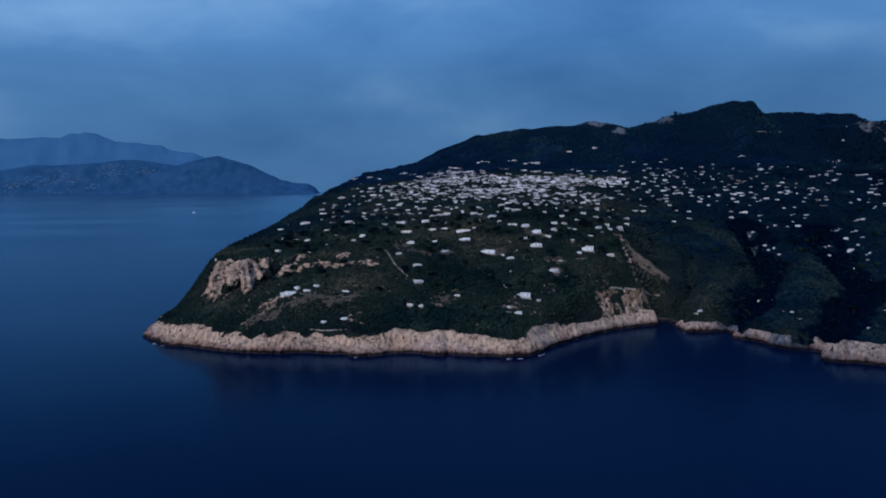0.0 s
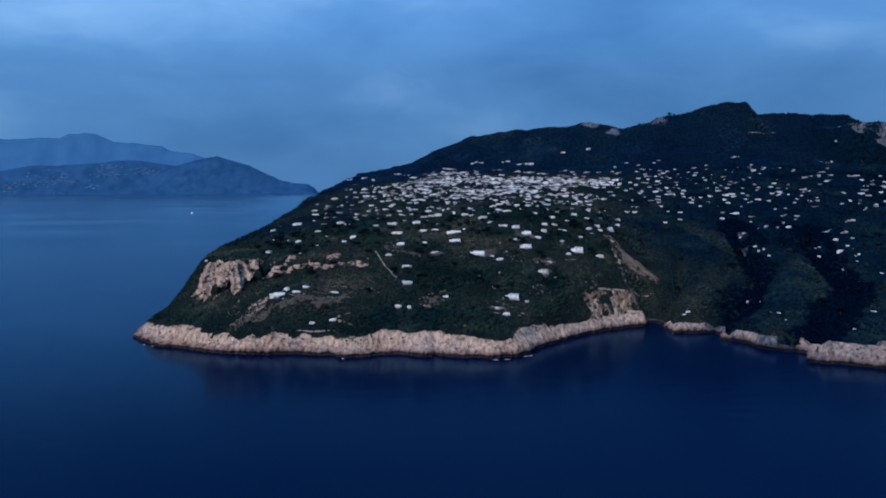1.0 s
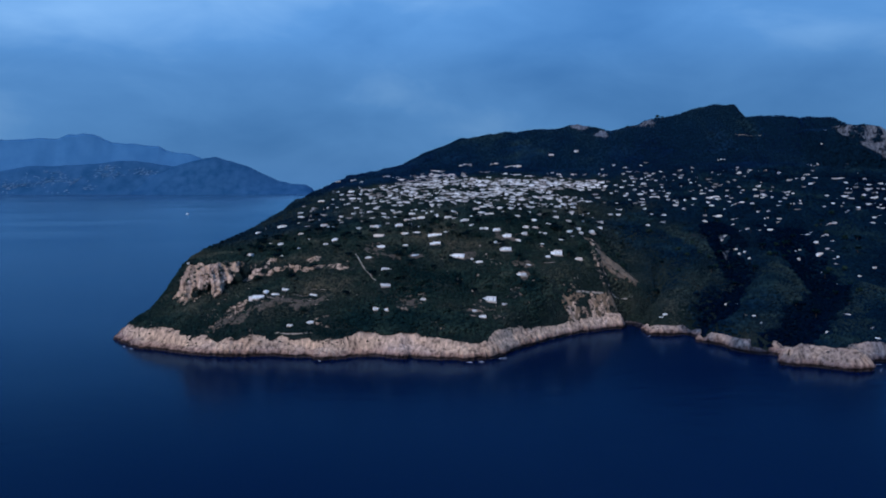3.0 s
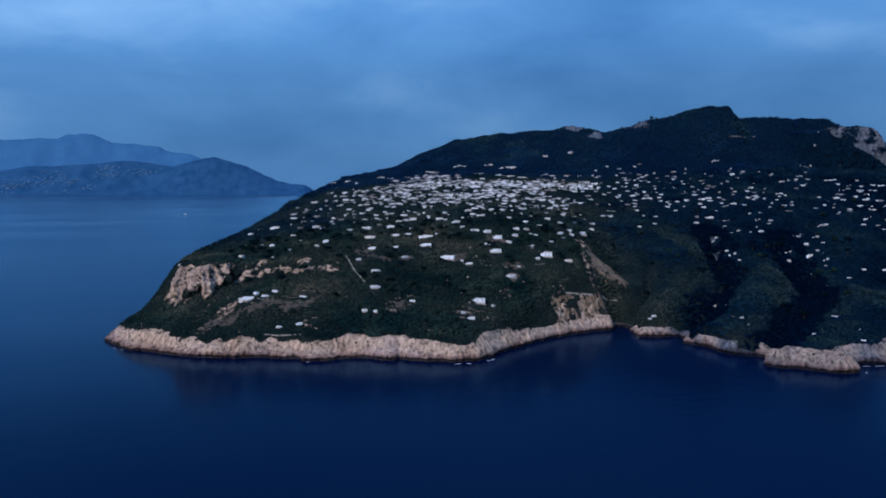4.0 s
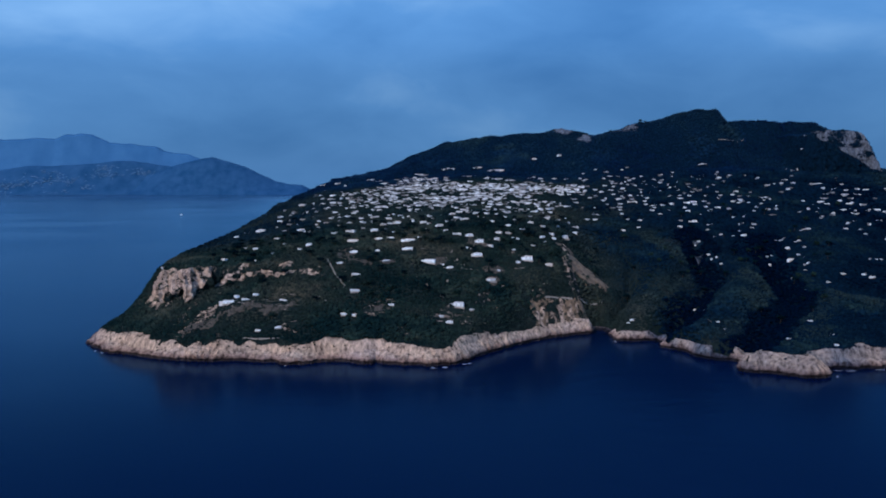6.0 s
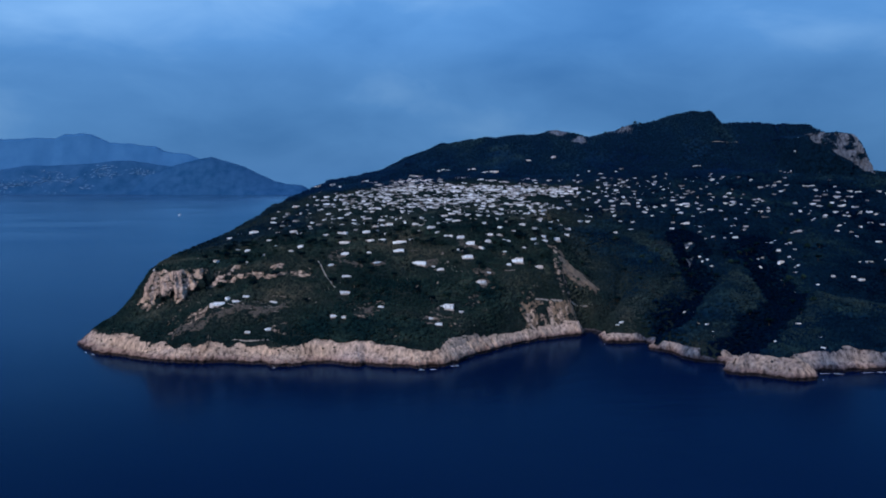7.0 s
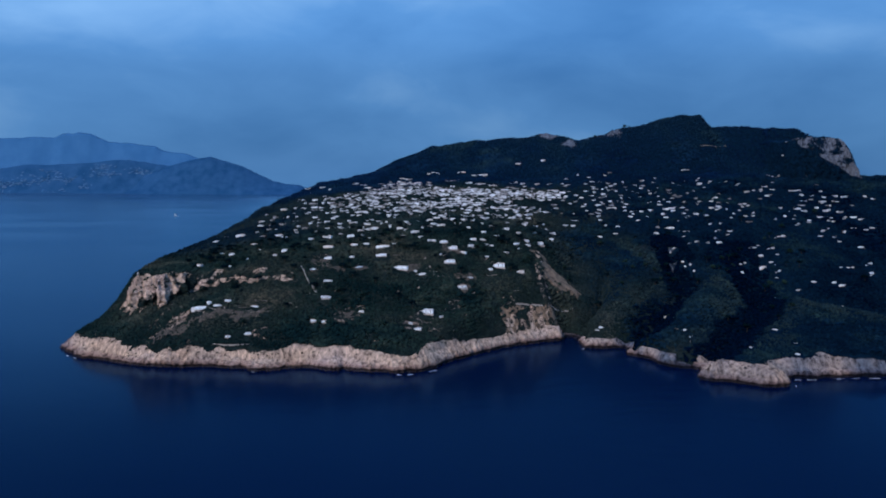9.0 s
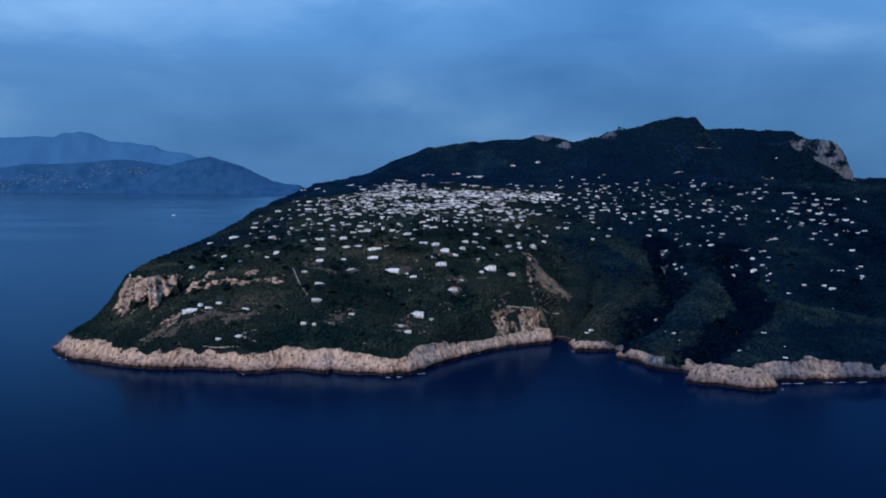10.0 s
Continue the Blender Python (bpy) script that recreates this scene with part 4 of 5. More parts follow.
NAMED = HEADLAND_HOUSES + SLOPE_LOWER + SLOPE_MIDDLE + SLOPE_UPPER + SLOPE_TOP + VALLEY_LOWER + VALLEY_MIDDLE + VALLEY_UPPER + VALLEY_TOP + VALLEY_HIGHEST
TAKEN = [h[:2] for h in NAMED]
TOWN = scatter(640, [(20, 900, 28, 20, 3), (55, 850, 40, 16, 2), (120, 875, 38, 18, 3), (-25, 960, 20, 30, 2), (5, 1060, 15, 22, 4), (-1, 975, 12, 20, 4), (20, 985, 15, 22, 5), (-10, 935, 13, 14, 2), (51, 970, 14, 15, 5), (76, 970, 15, 13, 5), (69, 880, 14, 20, 3), (92, 905, 11, 24, 4),
                     (106, 965, 10, 12, 4), (133, 952, 13, 8, 4), (128, 922, 13, 8, 2), (145, 948, 10, 11, 4), (183, 958, 15, 10, 5), (208, 965, 10, 9, 3), (40, 1040, 50, 12, 1), (170, 990, 45, 14, 1)], 4.0, TAKEN)
HILLSIDE = scatter(190, [(-45, 905, 28, 28, 3), (10, 830, 70, 40, 4), (-60, 860, 35, 45, 2), (90, 840, 50, 35, 3), (150, 860, 35, 30, 2), (-20, 770, 60, 30, 1)], 7, TAKEN)
OUTER = scatter(150, [(300, 940, 50, 45, 4), (390, 890, 60, 45, 3), (480, 890, 50, 40, 2), (250, 900, 30, 45, 2), (520, 850, 30, 30, 1), (340, 990, 60, 20, 1), (-90, 980, 25, 60, 1)], 8, TAKEN)


# ---- houses that can be told apart ----
def villa(kind, w, deep, tall, wing, storeys, label):
    """A flat-roofed island house: main block, lower wing, parapets, openings on the sea side, terrace on a retaining wall."""
    base = tagged(new(kind), label, "house", "houses on the slopes")
    hw, hd = w / 2, deep / 2
    part("wall", box(bmesh.new(), -hw, hw, -hd, hd, -4, tall, 0.08), WHITE, base)
    bm = box(bmesh.new(), -hw - 0.15, hw + 0.15, -hd - 0.15, hd + 0.15, tall + 0.004, tall + 0.16, 0.03)
    for x0, x1, y0, y1 in ((-hw - 0.12, hw + 0.12, -hd - 0.12, -hd + 0.16), (-hw - 0.12, hw + 0.12, hd - 0.16, hd + 0.12), (-hw - 0.12, -hw + 0.16, -hd + 0.17, hd - 0.17), (hw - 0.16, hw + 0.12, -hd + 0.17, hd - 0.17)):
        box(bm, x0, x1, y0, y1, tall + 0.165, tall + 0.55)
    part("roof", bm, ROOF, base)
    side = 1 if wing > 0 else -1
    span, low = abs(wing), tall * 0.72
    x0, x1 = (hw + 0.01, hw + span) if side > 0 else (-hw - span, -hw - 0.01)
    part("wing", box(bmesh.new(), x0, x1, -hd * 0.75, hd * 0.6, -4, low, 0.06), WHITE, base)
    part("wing_roof", box(bmesh.new(), x0 - 0.1, x1 + 0.1, -hd * 0.75 - 0.1, hd * 0.6 + 0.1, low + 0.004, low + 0.22, 0.03), ROOF, base)
    part("terrace", box(bmesh.new(), -hw - 0.6, hw + 1, -hd - 2.6, -hd - 0.01, -3.0, 0.05, 0.05), PAVING, base, "paved terrace on a retaining wall")
    part("door", box(bmesh.new(), -0.5, 0.5, -hd - 0.03, -hd + 0.05, 0.06, 2.15), SHUTTER, base)
    count = max(2, int(w / 3.2))
    for floor_level in range(storeys):
        for k in range(count):
            cx = -hw + w * (k + 0.5) / count
            if floor_level == 0 and abs(cx) < 1.2:
                continue
            z0 = 0.85 + 2.4 * floor_level
            frame_ob = part("window", box(bmesh.new(), cx - 0.62, cx + 0.62, -hd - 0.035, -hd + 0.04, z0 - 0.08, z0 + 1.4), SHUTTER, base)
            part("pane", box(bmesh.new(), cx - 0.5, cx + 0.5, -hd - 0.05, -hd + 0.02, z0, z0 + 1.3), GLASS, frame_ob)
    part("chimney", box(bmesh.new(), -hw * 0.5 - 0.35, -hw * 0.5 + 0.35, hd * 0.3, hd * 0.3 + 0.7, tall + 0.1, tall + 1.3, 0.04), WHITE, base)
    return base


VILLAS = [villa("villa", 12.5, 7.5, 3.7, 4.0, 1, "low whitewashed villa with a flat roof among scrub"),
          villa("villa", 9.5, 7.0, 5.0, -3.5, 2, "two-storey whitewashed house with a flat roof and terrace"),
          villa("villa", 8.0, 6.5, 3.4, 3.0, 1, "small whitewashed cottage with a flat roof"),
          villa("villa", 15.5, 7.5, 4.8, -6.0, 1, "large pale villa with a long lower wing"),
          villa("villa", 10.5, 6.5, 3.6, -4.5, 1, "long low pale plastered house above a terrace")]


def seat(x, y, wide=5.0):
    """The height at which a house of that half-width stands level on the slope."""
    xs = np.array([x - wide, x, x + wide, x])
    ys = np.array([y, y - 4, y, y + 3])
    return float(np.median(sample(GZ, xs, ys))) - 0.5


FOOTPRINTS = []


def place_villas():
    widths, used = [16.5, 13.0, 11.0, 21.5, 15.0], set()
    single = []
    for x, y, wide in NAMED:
        count = max(1, round(0.8 * wide / 3.6)) if y > 690 or x > 200 else 1
        for k in range(count):
            along_row = (k - (count - 1) / 2) / count
            single.append((x + 1.05 * wide * along_row, y + RNG.normal(0, 2.2) * (count > 1), wide / count * RNG.uniform(0.75, 1.15)))
    for x, y, wide in single:
        far = y > 760 or x > 200
        wide = max(wide, 2.6 if far else 3.6)
        k = int(3 if wide > 9 else RNG.choice([0, 1, 4, 1]) if wide > 5.0 else RNG.choice([2, 1, 0, 4]))
        m = pose(x, y, seat(x, y, 0.4 * wide), 0, 0, RNG.normal(0, 18))
        ob = VILLAS[k]
        if k in used:
            ob = copy_thing(ob, m)
        used.add(k)
        scale = (0.80 if x > 200 else 0.88 if y < 700 else 1.08) * wide / widths[k]
        ob.matrix_basis = m @ Matrix.Diagonal((scale * RNG.uniform(1.0, 1.4), scale * RNG.uniform(0.9, 1.2), scale * RNG.uniform(0.8, 1.15) * (0.78 if far else 1.0), 1))
        FOOTPRINTS.append((x, y, 0.7 * wide))


place_villas()


# ---- the dense town and outlying farmhouses ----
def house_block(rng, verts, faces, x, y, z, big, low):
    """One plain house: block with a sunk roof terrace, door and window niches too far off to tell apart left out."""
    big = big * min(1.7, math.exp(rng.normal(0, 0.3)))
    parts = [(rng.uniform(3.4, 7.4) * big, rng.uniform(2, 3), rng.uniform(1.2, 2.4) * low, 0, 0)]
    if rng.random() < 0.6:
        parts.append((rng.uniform(2, 3.2) * big, rng.uniform(1.6, 2.4), parts[0][2] * rng.uniform(0.45, 1.35), rng.choice([-1, 1]) * parts[0][0], rng.uniform(-1.5, 1.5)))
    a = rng.normal(0, 0.3)
    rot = np.array([[math.cos(a), math.sin(a), 0], [-math.sin(a), math.cos(a), 0], [0, 0, 1]])
    for hw, hd, tall, ox, oy in parts:
        inner = 0.35
        ring = [(-hw, -hd), (hw, -hd), (hw, hd), (-hw, hd)]
        sunk = [(-hw + inner, -hd + inner), (hw - inner, -hd + inner), (hw - inner, hd - inner), (-hw + inner, hd - inner)]
        v = np.array([(*p, -2) for p in ring] + [(*p, tall) for p in ring] + [(*p, tall) for p in sunk] + [(*p, tall - 0.6) for p in sunk], float)
        f = [(0, 1, 5, 4), (1, 2, 6, 5), (2, 3, 7, 6), (3, 0, 4, 7), (4, 5, 9, 8), (5, 6, 10, 9), (6, 7, 11, 10), (7, 4, 8, 11), (8, 9, 13, 12), (9, 10, 14, 13), (10, 11, 15, 14), (11, 8, 12, 15), (12, 13, 14, 15)]
        faces.append(np.array(f) + 16 * len(verts))
        verts.append((v + (ox, oy, 0)) @ rot + (x, y, z))


def build_town(name, label, spots, big, seed, low):
    rng = np.random.default_rng(seed)
    verts, faces = [], []
    for x, y in spots:
        house_block(rng, verts, faces, x, y, float(sample(GZ, x, y)[0]) - 0.5, big, low)
        FOOTPRINTS.append((x, y, 3.6))
    tagged(new(name, raw_mesh(name, np.vstack(verts), np.vstack(faces), TOWN_WHITE)), label, "houses", kind="stuff")


build_town("town_houses", "dense white hill town of small flat-roofed houses", TOWN, 0.42, 5, 0.56)
build_town("hillside_houses", "small white houses strung along the terraces below the town", HILLSIDE, 0.42, 7, 0.62)
build_town("outlying_houses", "scattered pale farmhouses on the upper slopes", OUTER, 0.34, 6, 0.52)


# ---- paths, roads and field walls ----
def strip(name, label, category, line, wide, thick, mat, raised=0.25, seed=0):
    """A band of ground or masonry that follows the slope along a line."""
    p = spline(line, 1.6)
    t = np.gradient(p, axis=0)
    t /= np.linalg.norm(t, axis=1)[:, None]
    side = np.stack([-t[:, 1], t[:, 0]], -1) * wide / 2 * (1 + 0.3 * fbm(p[:, 0], p[:, 1], 5, 2, seed))[:, None]
    l, r = p - side, p + side
    zl, zr = sample(GZ, l[:, 0], l[:, 1]), sample(GZ, r[:, 0], r[:, 1])
    top = np.maximum(zl, zr) + raised + 0.25 * fbm(p[:, 0], p[:, 1], 3, 2, seed + 3)
    rows = [np.column_stack([l, zl - thick]), np.column_stack([l, top]), np.column_stack([r, top]), np.column_stack([r, zr - thick])]
    me = raw_mesh(name, np.vstack(rows), grid_faces(4, len(p)), mat)
    return tagged(new(name, me), label, category, kind="structure")


def contour(x, y, steps, stride):
    """A line that keeps its height along the slope."""
    pts = [(x, y)]
    for _ in range(steps):
        px, py = pts[-1]
        gx = float((sample(GZ, px + 6, py) - sample(GZ, px - 6, py))[0])
        gy = float((sample(GZ, px, py + 6) - sample(GZ, px, py - 6))[0])
        g = math.hypot(gx, gy) + 1e-6
        pts.append((px + stride * gy / g, py - stride * gx / g))
    return pts


strip("path_1", "steep straight stepped path of pale stone", "path", [(-48, 634), (-41, 619.3), (-34, 604.7), (-27, 590)], 0.8, 1.0, PAVING, 0.5, 1)
strip("path_2", "narrow pale footpath along the cliff top", "path", [(-95, 534), (-81, 533), (-66, 534)], 0.5, 1.0, PAVING, 0.25, 2)
strip("road_1", "pale road cut across the mountain side", "road", contour(446, 1106, 16, 3.0), 0.5, 2.0, PAVING, 0.2, 3)
strip("path_3", "pale track cut across the slope below the landslip", "path", [(136, 622), (148, 627), (160, 631)], 0.6, 1.0, PAVING, 0.4, 4)
strip("path_4", "pale track running on towards the ravine", "path", [(168, 638), (178, 645), (189, 648)], 0.5, 1.0, PAVING, 0.4, 5)
strip("path_5", "pale earth track winding down from the yard to the shore", "path", [(-126, 570), (-137, 561), (-141, 549), (-140, 537)], 1.0, 1.0, EARTH, 0.3, 6)


def field_walls():
    """Dry-stone terrace walls that hold up the small fields, each along its contour."""
    areas = [(-95, 575, 35, 22, 16), (-10, 560, 60, 20, 5), (95, 630, 30, 14, 6), (30, 650, 60, 25, 6), (265, 575, 25, 20, 2)]
    k = 0
    for cx, cy, sx, sy, count in areas:
        for _ in range(count):
            x, y = RNG.normal(cx, sx * 0.6), RNG.normal(cy, sy * 0.6)
            if sample(GD, x, y)[0] < 22:
                continue
            pts = contour(x, y, int(RNG.integers(2, 5)), 2.4)
            w = strip("dry_stone_wall", "low dry-stone terrace wall of pale limestone", "wall", pts, 0.35, 1.2, ROCK, 0.05 + 0.2 * RNG.random(), 30 + k)
            del w["kind"]
            w["group"] = "terrace walls"
            k += 1


field_walls()


# ---- plants ----
def clump_shapes(count, rng):
    """Ragged leafy clumps of 20 to 30 faces, each a dome of unequal tufts."""
    shapes = []
    for _ in range(count):
        bm = bmesh.new()
        bmesh.ops.create_icosphere(bm, subdivisions=1, radius=1)
        v = np.array([w.co[:] for w in bm.verts])
        f = np.array([[w.index for w in p.verts] for p in bm.faces])
        bm.free()
        v = v * rng.uniform(0.62, 1.25, (len(v), 1)) + rng.normal(0, 0.1, v.shape)
        v[:, 2] = np.maximum(v[:, 2], -0.55) * 0.85
        shapes.append((v, f))
    return shapes


def clumps_mesh(name, places, sizes, mat, seed, grown=()):
    rng = np.random.default_rng(seed)
    shapes = clump_shapes(24, rng)
    n = len(places)
    pick = rng.integers(0, len(shapes), n)
    turn = rng.uniform(0, 2 * np.pi, n)
    flat = rng.uniform(0.65, 1.1, n)
    nv = len(shapes[0][0])
    base_v = np.array([s[0] for s in shapes])[pick]
    base_f = np.array([s[1] for s in shapes])[pick]
    c, s = np.cos(turn)[:, None], np.sin(turn)[:, None]
    x = (base_v[..., 0] * c - base_v[..., 1] * s) * sizes[:, None] + places[:, 0:1]
    y = (base_v[..., 0] * s + base_v[..., 1] * c) * sizes[:, None] + places[:, 1:2]
    z = base_v[..., 2] * (sizes * flat)[:, None] + places[:, 2:3]
    verts = np.stack([x, y, z], -1).reshape(-1, 3)
    faces = (base_f + (np.arange(n) * nv)[:, None, None]).reshape(-1, 3)
    me = raw_mesh(name, verts, faces, mat)
    for key, value in grown:
        a = me.attributes.new(key, "FLOAT", "POINT")
        a.data.foreach_set("value", np.repeat(value, nv).astype(np.float32))
    return me


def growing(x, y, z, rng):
    """The plants' tone at each place, from dark woodland with ravine shade painted in (0) to dry grass and lightened
    spurs (1), and how haze-blue they are.
    """
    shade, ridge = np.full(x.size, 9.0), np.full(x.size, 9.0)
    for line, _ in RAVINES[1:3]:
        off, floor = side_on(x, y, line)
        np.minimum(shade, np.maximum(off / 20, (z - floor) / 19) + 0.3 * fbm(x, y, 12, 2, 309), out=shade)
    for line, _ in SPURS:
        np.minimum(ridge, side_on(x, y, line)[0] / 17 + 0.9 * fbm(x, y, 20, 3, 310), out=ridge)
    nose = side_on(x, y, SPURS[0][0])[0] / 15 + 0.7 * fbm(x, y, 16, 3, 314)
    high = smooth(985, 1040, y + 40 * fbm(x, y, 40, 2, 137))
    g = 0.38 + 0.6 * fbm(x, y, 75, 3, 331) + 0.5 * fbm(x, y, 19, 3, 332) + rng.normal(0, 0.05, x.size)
    # ravine shade and the light on spur crests are put into the tone
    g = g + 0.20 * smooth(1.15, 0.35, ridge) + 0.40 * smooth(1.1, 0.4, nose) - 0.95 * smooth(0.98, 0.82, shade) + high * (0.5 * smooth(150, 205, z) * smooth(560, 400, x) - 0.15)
    # share of the haze-blue leaf colour, rising eastward and up the slopes
    haze_blue = smooth(170, 235, x + 30 * fbm(x, y, 60, 3, 312)) * (1 - 0.10 * smooth(1.15, 0.35, ridge)) + 0.3 * smooth(690, 770, y) * smooth(230, 150, x) + 0.5 * smooth(-40, -120, x + 30 * fbm(x, y, 50, 3, 313)) * smooth(690, 770, y)
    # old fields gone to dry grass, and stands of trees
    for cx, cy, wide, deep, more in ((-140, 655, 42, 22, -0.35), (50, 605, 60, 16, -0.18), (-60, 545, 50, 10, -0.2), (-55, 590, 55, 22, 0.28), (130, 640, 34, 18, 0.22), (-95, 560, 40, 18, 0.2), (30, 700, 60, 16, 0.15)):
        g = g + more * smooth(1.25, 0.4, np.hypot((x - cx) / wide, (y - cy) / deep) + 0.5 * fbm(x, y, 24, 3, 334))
    return (("plant_tone", np.clip(g, 0, 1)), ("east", np.clip(haze_blue, 0, 1)), ("high", high)), shade


def clear_of_houses(x, y):
    """False where a house or its terrace stands, or just in front of it."""
    ok = np.ones(x.shape, bool)
    for hx, hy, r in FOOTPRINTS:
        ok &= ~((np.abs(x - hx + 0.1 * (hy - y)) < r * 0.95 + 0.3) & (y > hy - r * 0.62 - 4.5) & (y < hy + r * 0.5))
    return ok


def scrub(name, label, x0, x1, y0, y1, gap, low, high, seed):
    rng = np.random.default_rng(seed)
    gx, gy = np.meshgrid(np.arange(x0, x1, gap), np.arange(y0, y1, gap))
    x, y = gx.ravel() + rng.uniform(-0.55, 0.55, gx.size) * gap, gy.ravel() + rng.uniform(-0.55, 0.55, gx.size) * gap
    d, z, b = sample(GD, x, y), sample(GZ, x, y), sample(GB, x, y)
    thick = fbm(x, y, 40, 4, 301)
    plot = np.full(x.size, 1e9)
    for line in PLOTS:
        np.minimum(plot, near_line(x, y, np.array(line, float)) + 6 * thick, out=plot)
    slip = near_line(x, y, np.array(SLIP, float)) + 5 * thick
    scree = near_line(x, y, np.array([(134, 609), (150, 619), (163, 627)], float)) + 8 * thick
    keep = ((slip > 7) | (rng.random(x.size) < 0.06)) & ((scree > 6.5) | (rng.random(x.size) < 0.3)) & ((plot > 6.5) | (rng.random(x.size) < 0.6)) & (d > np.where((x > 92) & (x < 262), 5, 9.5)) & (b + 0.5 * thick < 0.42) & (rng.random(x.size) < np.clip(0.88 + 1.0 * thick, 0.15, 1)) & clear_of_houses(x, y)
    x, y, z = x[keep], y[keep], z[keep]
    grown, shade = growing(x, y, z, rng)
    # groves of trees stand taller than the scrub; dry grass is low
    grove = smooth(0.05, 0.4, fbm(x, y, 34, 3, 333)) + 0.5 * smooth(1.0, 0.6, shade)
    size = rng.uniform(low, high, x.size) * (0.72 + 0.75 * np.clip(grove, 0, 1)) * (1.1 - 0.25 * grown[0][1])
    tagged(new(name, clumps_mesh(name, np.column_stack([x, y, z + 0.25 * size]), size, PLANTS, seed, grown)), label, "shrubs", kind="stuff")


scrub("scrub", "dense dark evergreen scrub on the western headland", -262, 20, 520, 720, 1.9, 0.75, 1.75, 401)
scrub("scrub", "dense dark evergreen scrub above the cove", 20, 215, 510, 720, 1.9, 0.75, 1.75, 407)
scrub("scrub", "dark evergreen scrub and gardens round the houses", -262, 215, 720, 1000, 2.7, 1.1, 2.3, 402)
scrub("scrub", "scrub and trees with shade tinted into the ravines, paler on the spurs", 215, 520, 495, 800, 2.1, 0.9, 2.0, 403)
scrub("scrub", "dark gardens and scrub on the valley slopes", 215, 720, 800, 1010, 3.4, 1.4, 2.6, 404)
scrub("scrub", "dark woodland on the mountain side, tinted blue for haze", -210, 720, 1000, 1215, 2.3, 1.1, 2.1, 405)
scrub("scrub", "dark scrub on the outer shore slopes", 520, 900, 500, 800, 4.5, 1.6, 3.0, 406)


def tufts(name, label, x0, x1, y0, y1, gap, seed):
    """Low plants: thin on bare rock, thick between the shrubs and along the edges of the bare ground."""
    rng = np.random.default_rng(seed)
    gx, gy = np.meshgrid(np.arange(x0, x1, gap), np.arange(y0, y1, gap))
    x, y = gx.ravel() + rng.uniform(-0.6, 0.6, gx.size) * gap, gy.ravel() + rng.uniform(-0.6, 0.6, gx.size) * gap
    d, z, b = sample(GD, x, y), sample(GZ, x, y), sample(GB, x, y)
    patch = fbm(x, y, 16, 3, 311)
    keep = (near_line(x, y, np.array(SLIP, float)) + 5 * patch > 6.5) & (d > 5) & (rng.random(x.size) < np.clip(0.75 - 0.85 * b + 0.9 * patch, 0.15, 1)) & clear_of_houses(x, y)
    x, y, z = x[keep], y[keep], z[keep]
    size = rng.uniform(0.45, 1.15, x.size)
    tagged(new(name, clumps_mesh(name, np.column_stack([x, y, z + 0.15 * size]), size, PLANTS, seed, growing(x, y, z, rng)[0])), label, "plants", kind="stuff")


tufts("low_plants", "low dark plants between the shrubs and on the rocks", -245, 215, 520, 690, 2.1, 411)
tufts("low_plants", "low dark plants on the spurs and shore rocks", 180, 520, 490, 690, 2.5, 412)


def cliff_plants():
    """Bushes rooted in the ledges and clefts of the rock faces, and a ragged fringe along the sea cliff's edge."""
    rng = np.random.default_rng(431)
    for p, green, where in FACES:
        sea = where == "sea_cliff"
        rise = p[:, 2] if sea else 99 + 0 * green
        odds = 0.02 * smooth(0.25, 0.5, green) * smooth(5, 8, rise) if sea else (0.05 if where == "rock_scarp" else 0.04) * smooth(0.16, 0.36, green)
        q = p[rng.random(len(p)) < odds]
        size = rng.uniform(0.35, 0.9, len(q)) if sea else rng.uniform(0.7, 1.7, len(q)) * (1 if where == "rock_scarp" else 1.8)
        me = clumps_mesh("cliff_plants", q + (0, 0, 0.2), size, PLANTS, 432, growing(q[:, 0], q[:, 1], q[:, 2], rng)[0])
        tagged(new("cliff_plants", me), "dark bushes rooted in the clefts of a limestone face", "plants", kind="stuff")


cliff_plants()


def boulders(name, label, x0, x1, y0, y1, gap, seed):
    """Loose pale stones and tumbled terrace walls between the plants."""
    rng = np.random.default_rng(seed)
    gx, gy = np.meshgrid(np.arange(x0, x1, gap), np.arange(y0, y1, gap))
    x, y = gx.ravel() + rng.uniform(-0.6, 0.6, gx.size) * gap, gy.ravel() + rng.uniform(-0.6, 0.6, gx.size) * gap
    keep = (sample(GD, x, y) > 12) & (rng.random(x.size) < smooth(0.02, 0.5, fbm(x, y, 26, 3, 321)) * 0.11) & clear_of_houses(x, y)
    x, y = x[keep], y[keep]
    size = rng.uniform(0.25, 0.7, x.size) * np.where(rng.random(x.size) < 0.1, 1.9, 1)
    tagged(new(name, clumps_mesh(name, np.column_stack([x, y, sample(GZ, x, y) + 0.5 + 0.2 * size]), size, ROCK, seed)), label, "stones", kind="stuff")


boulders("boulders", "pale loose stones among the scrub of the headland", -225, 180, 535, 700, 4.2, 421)


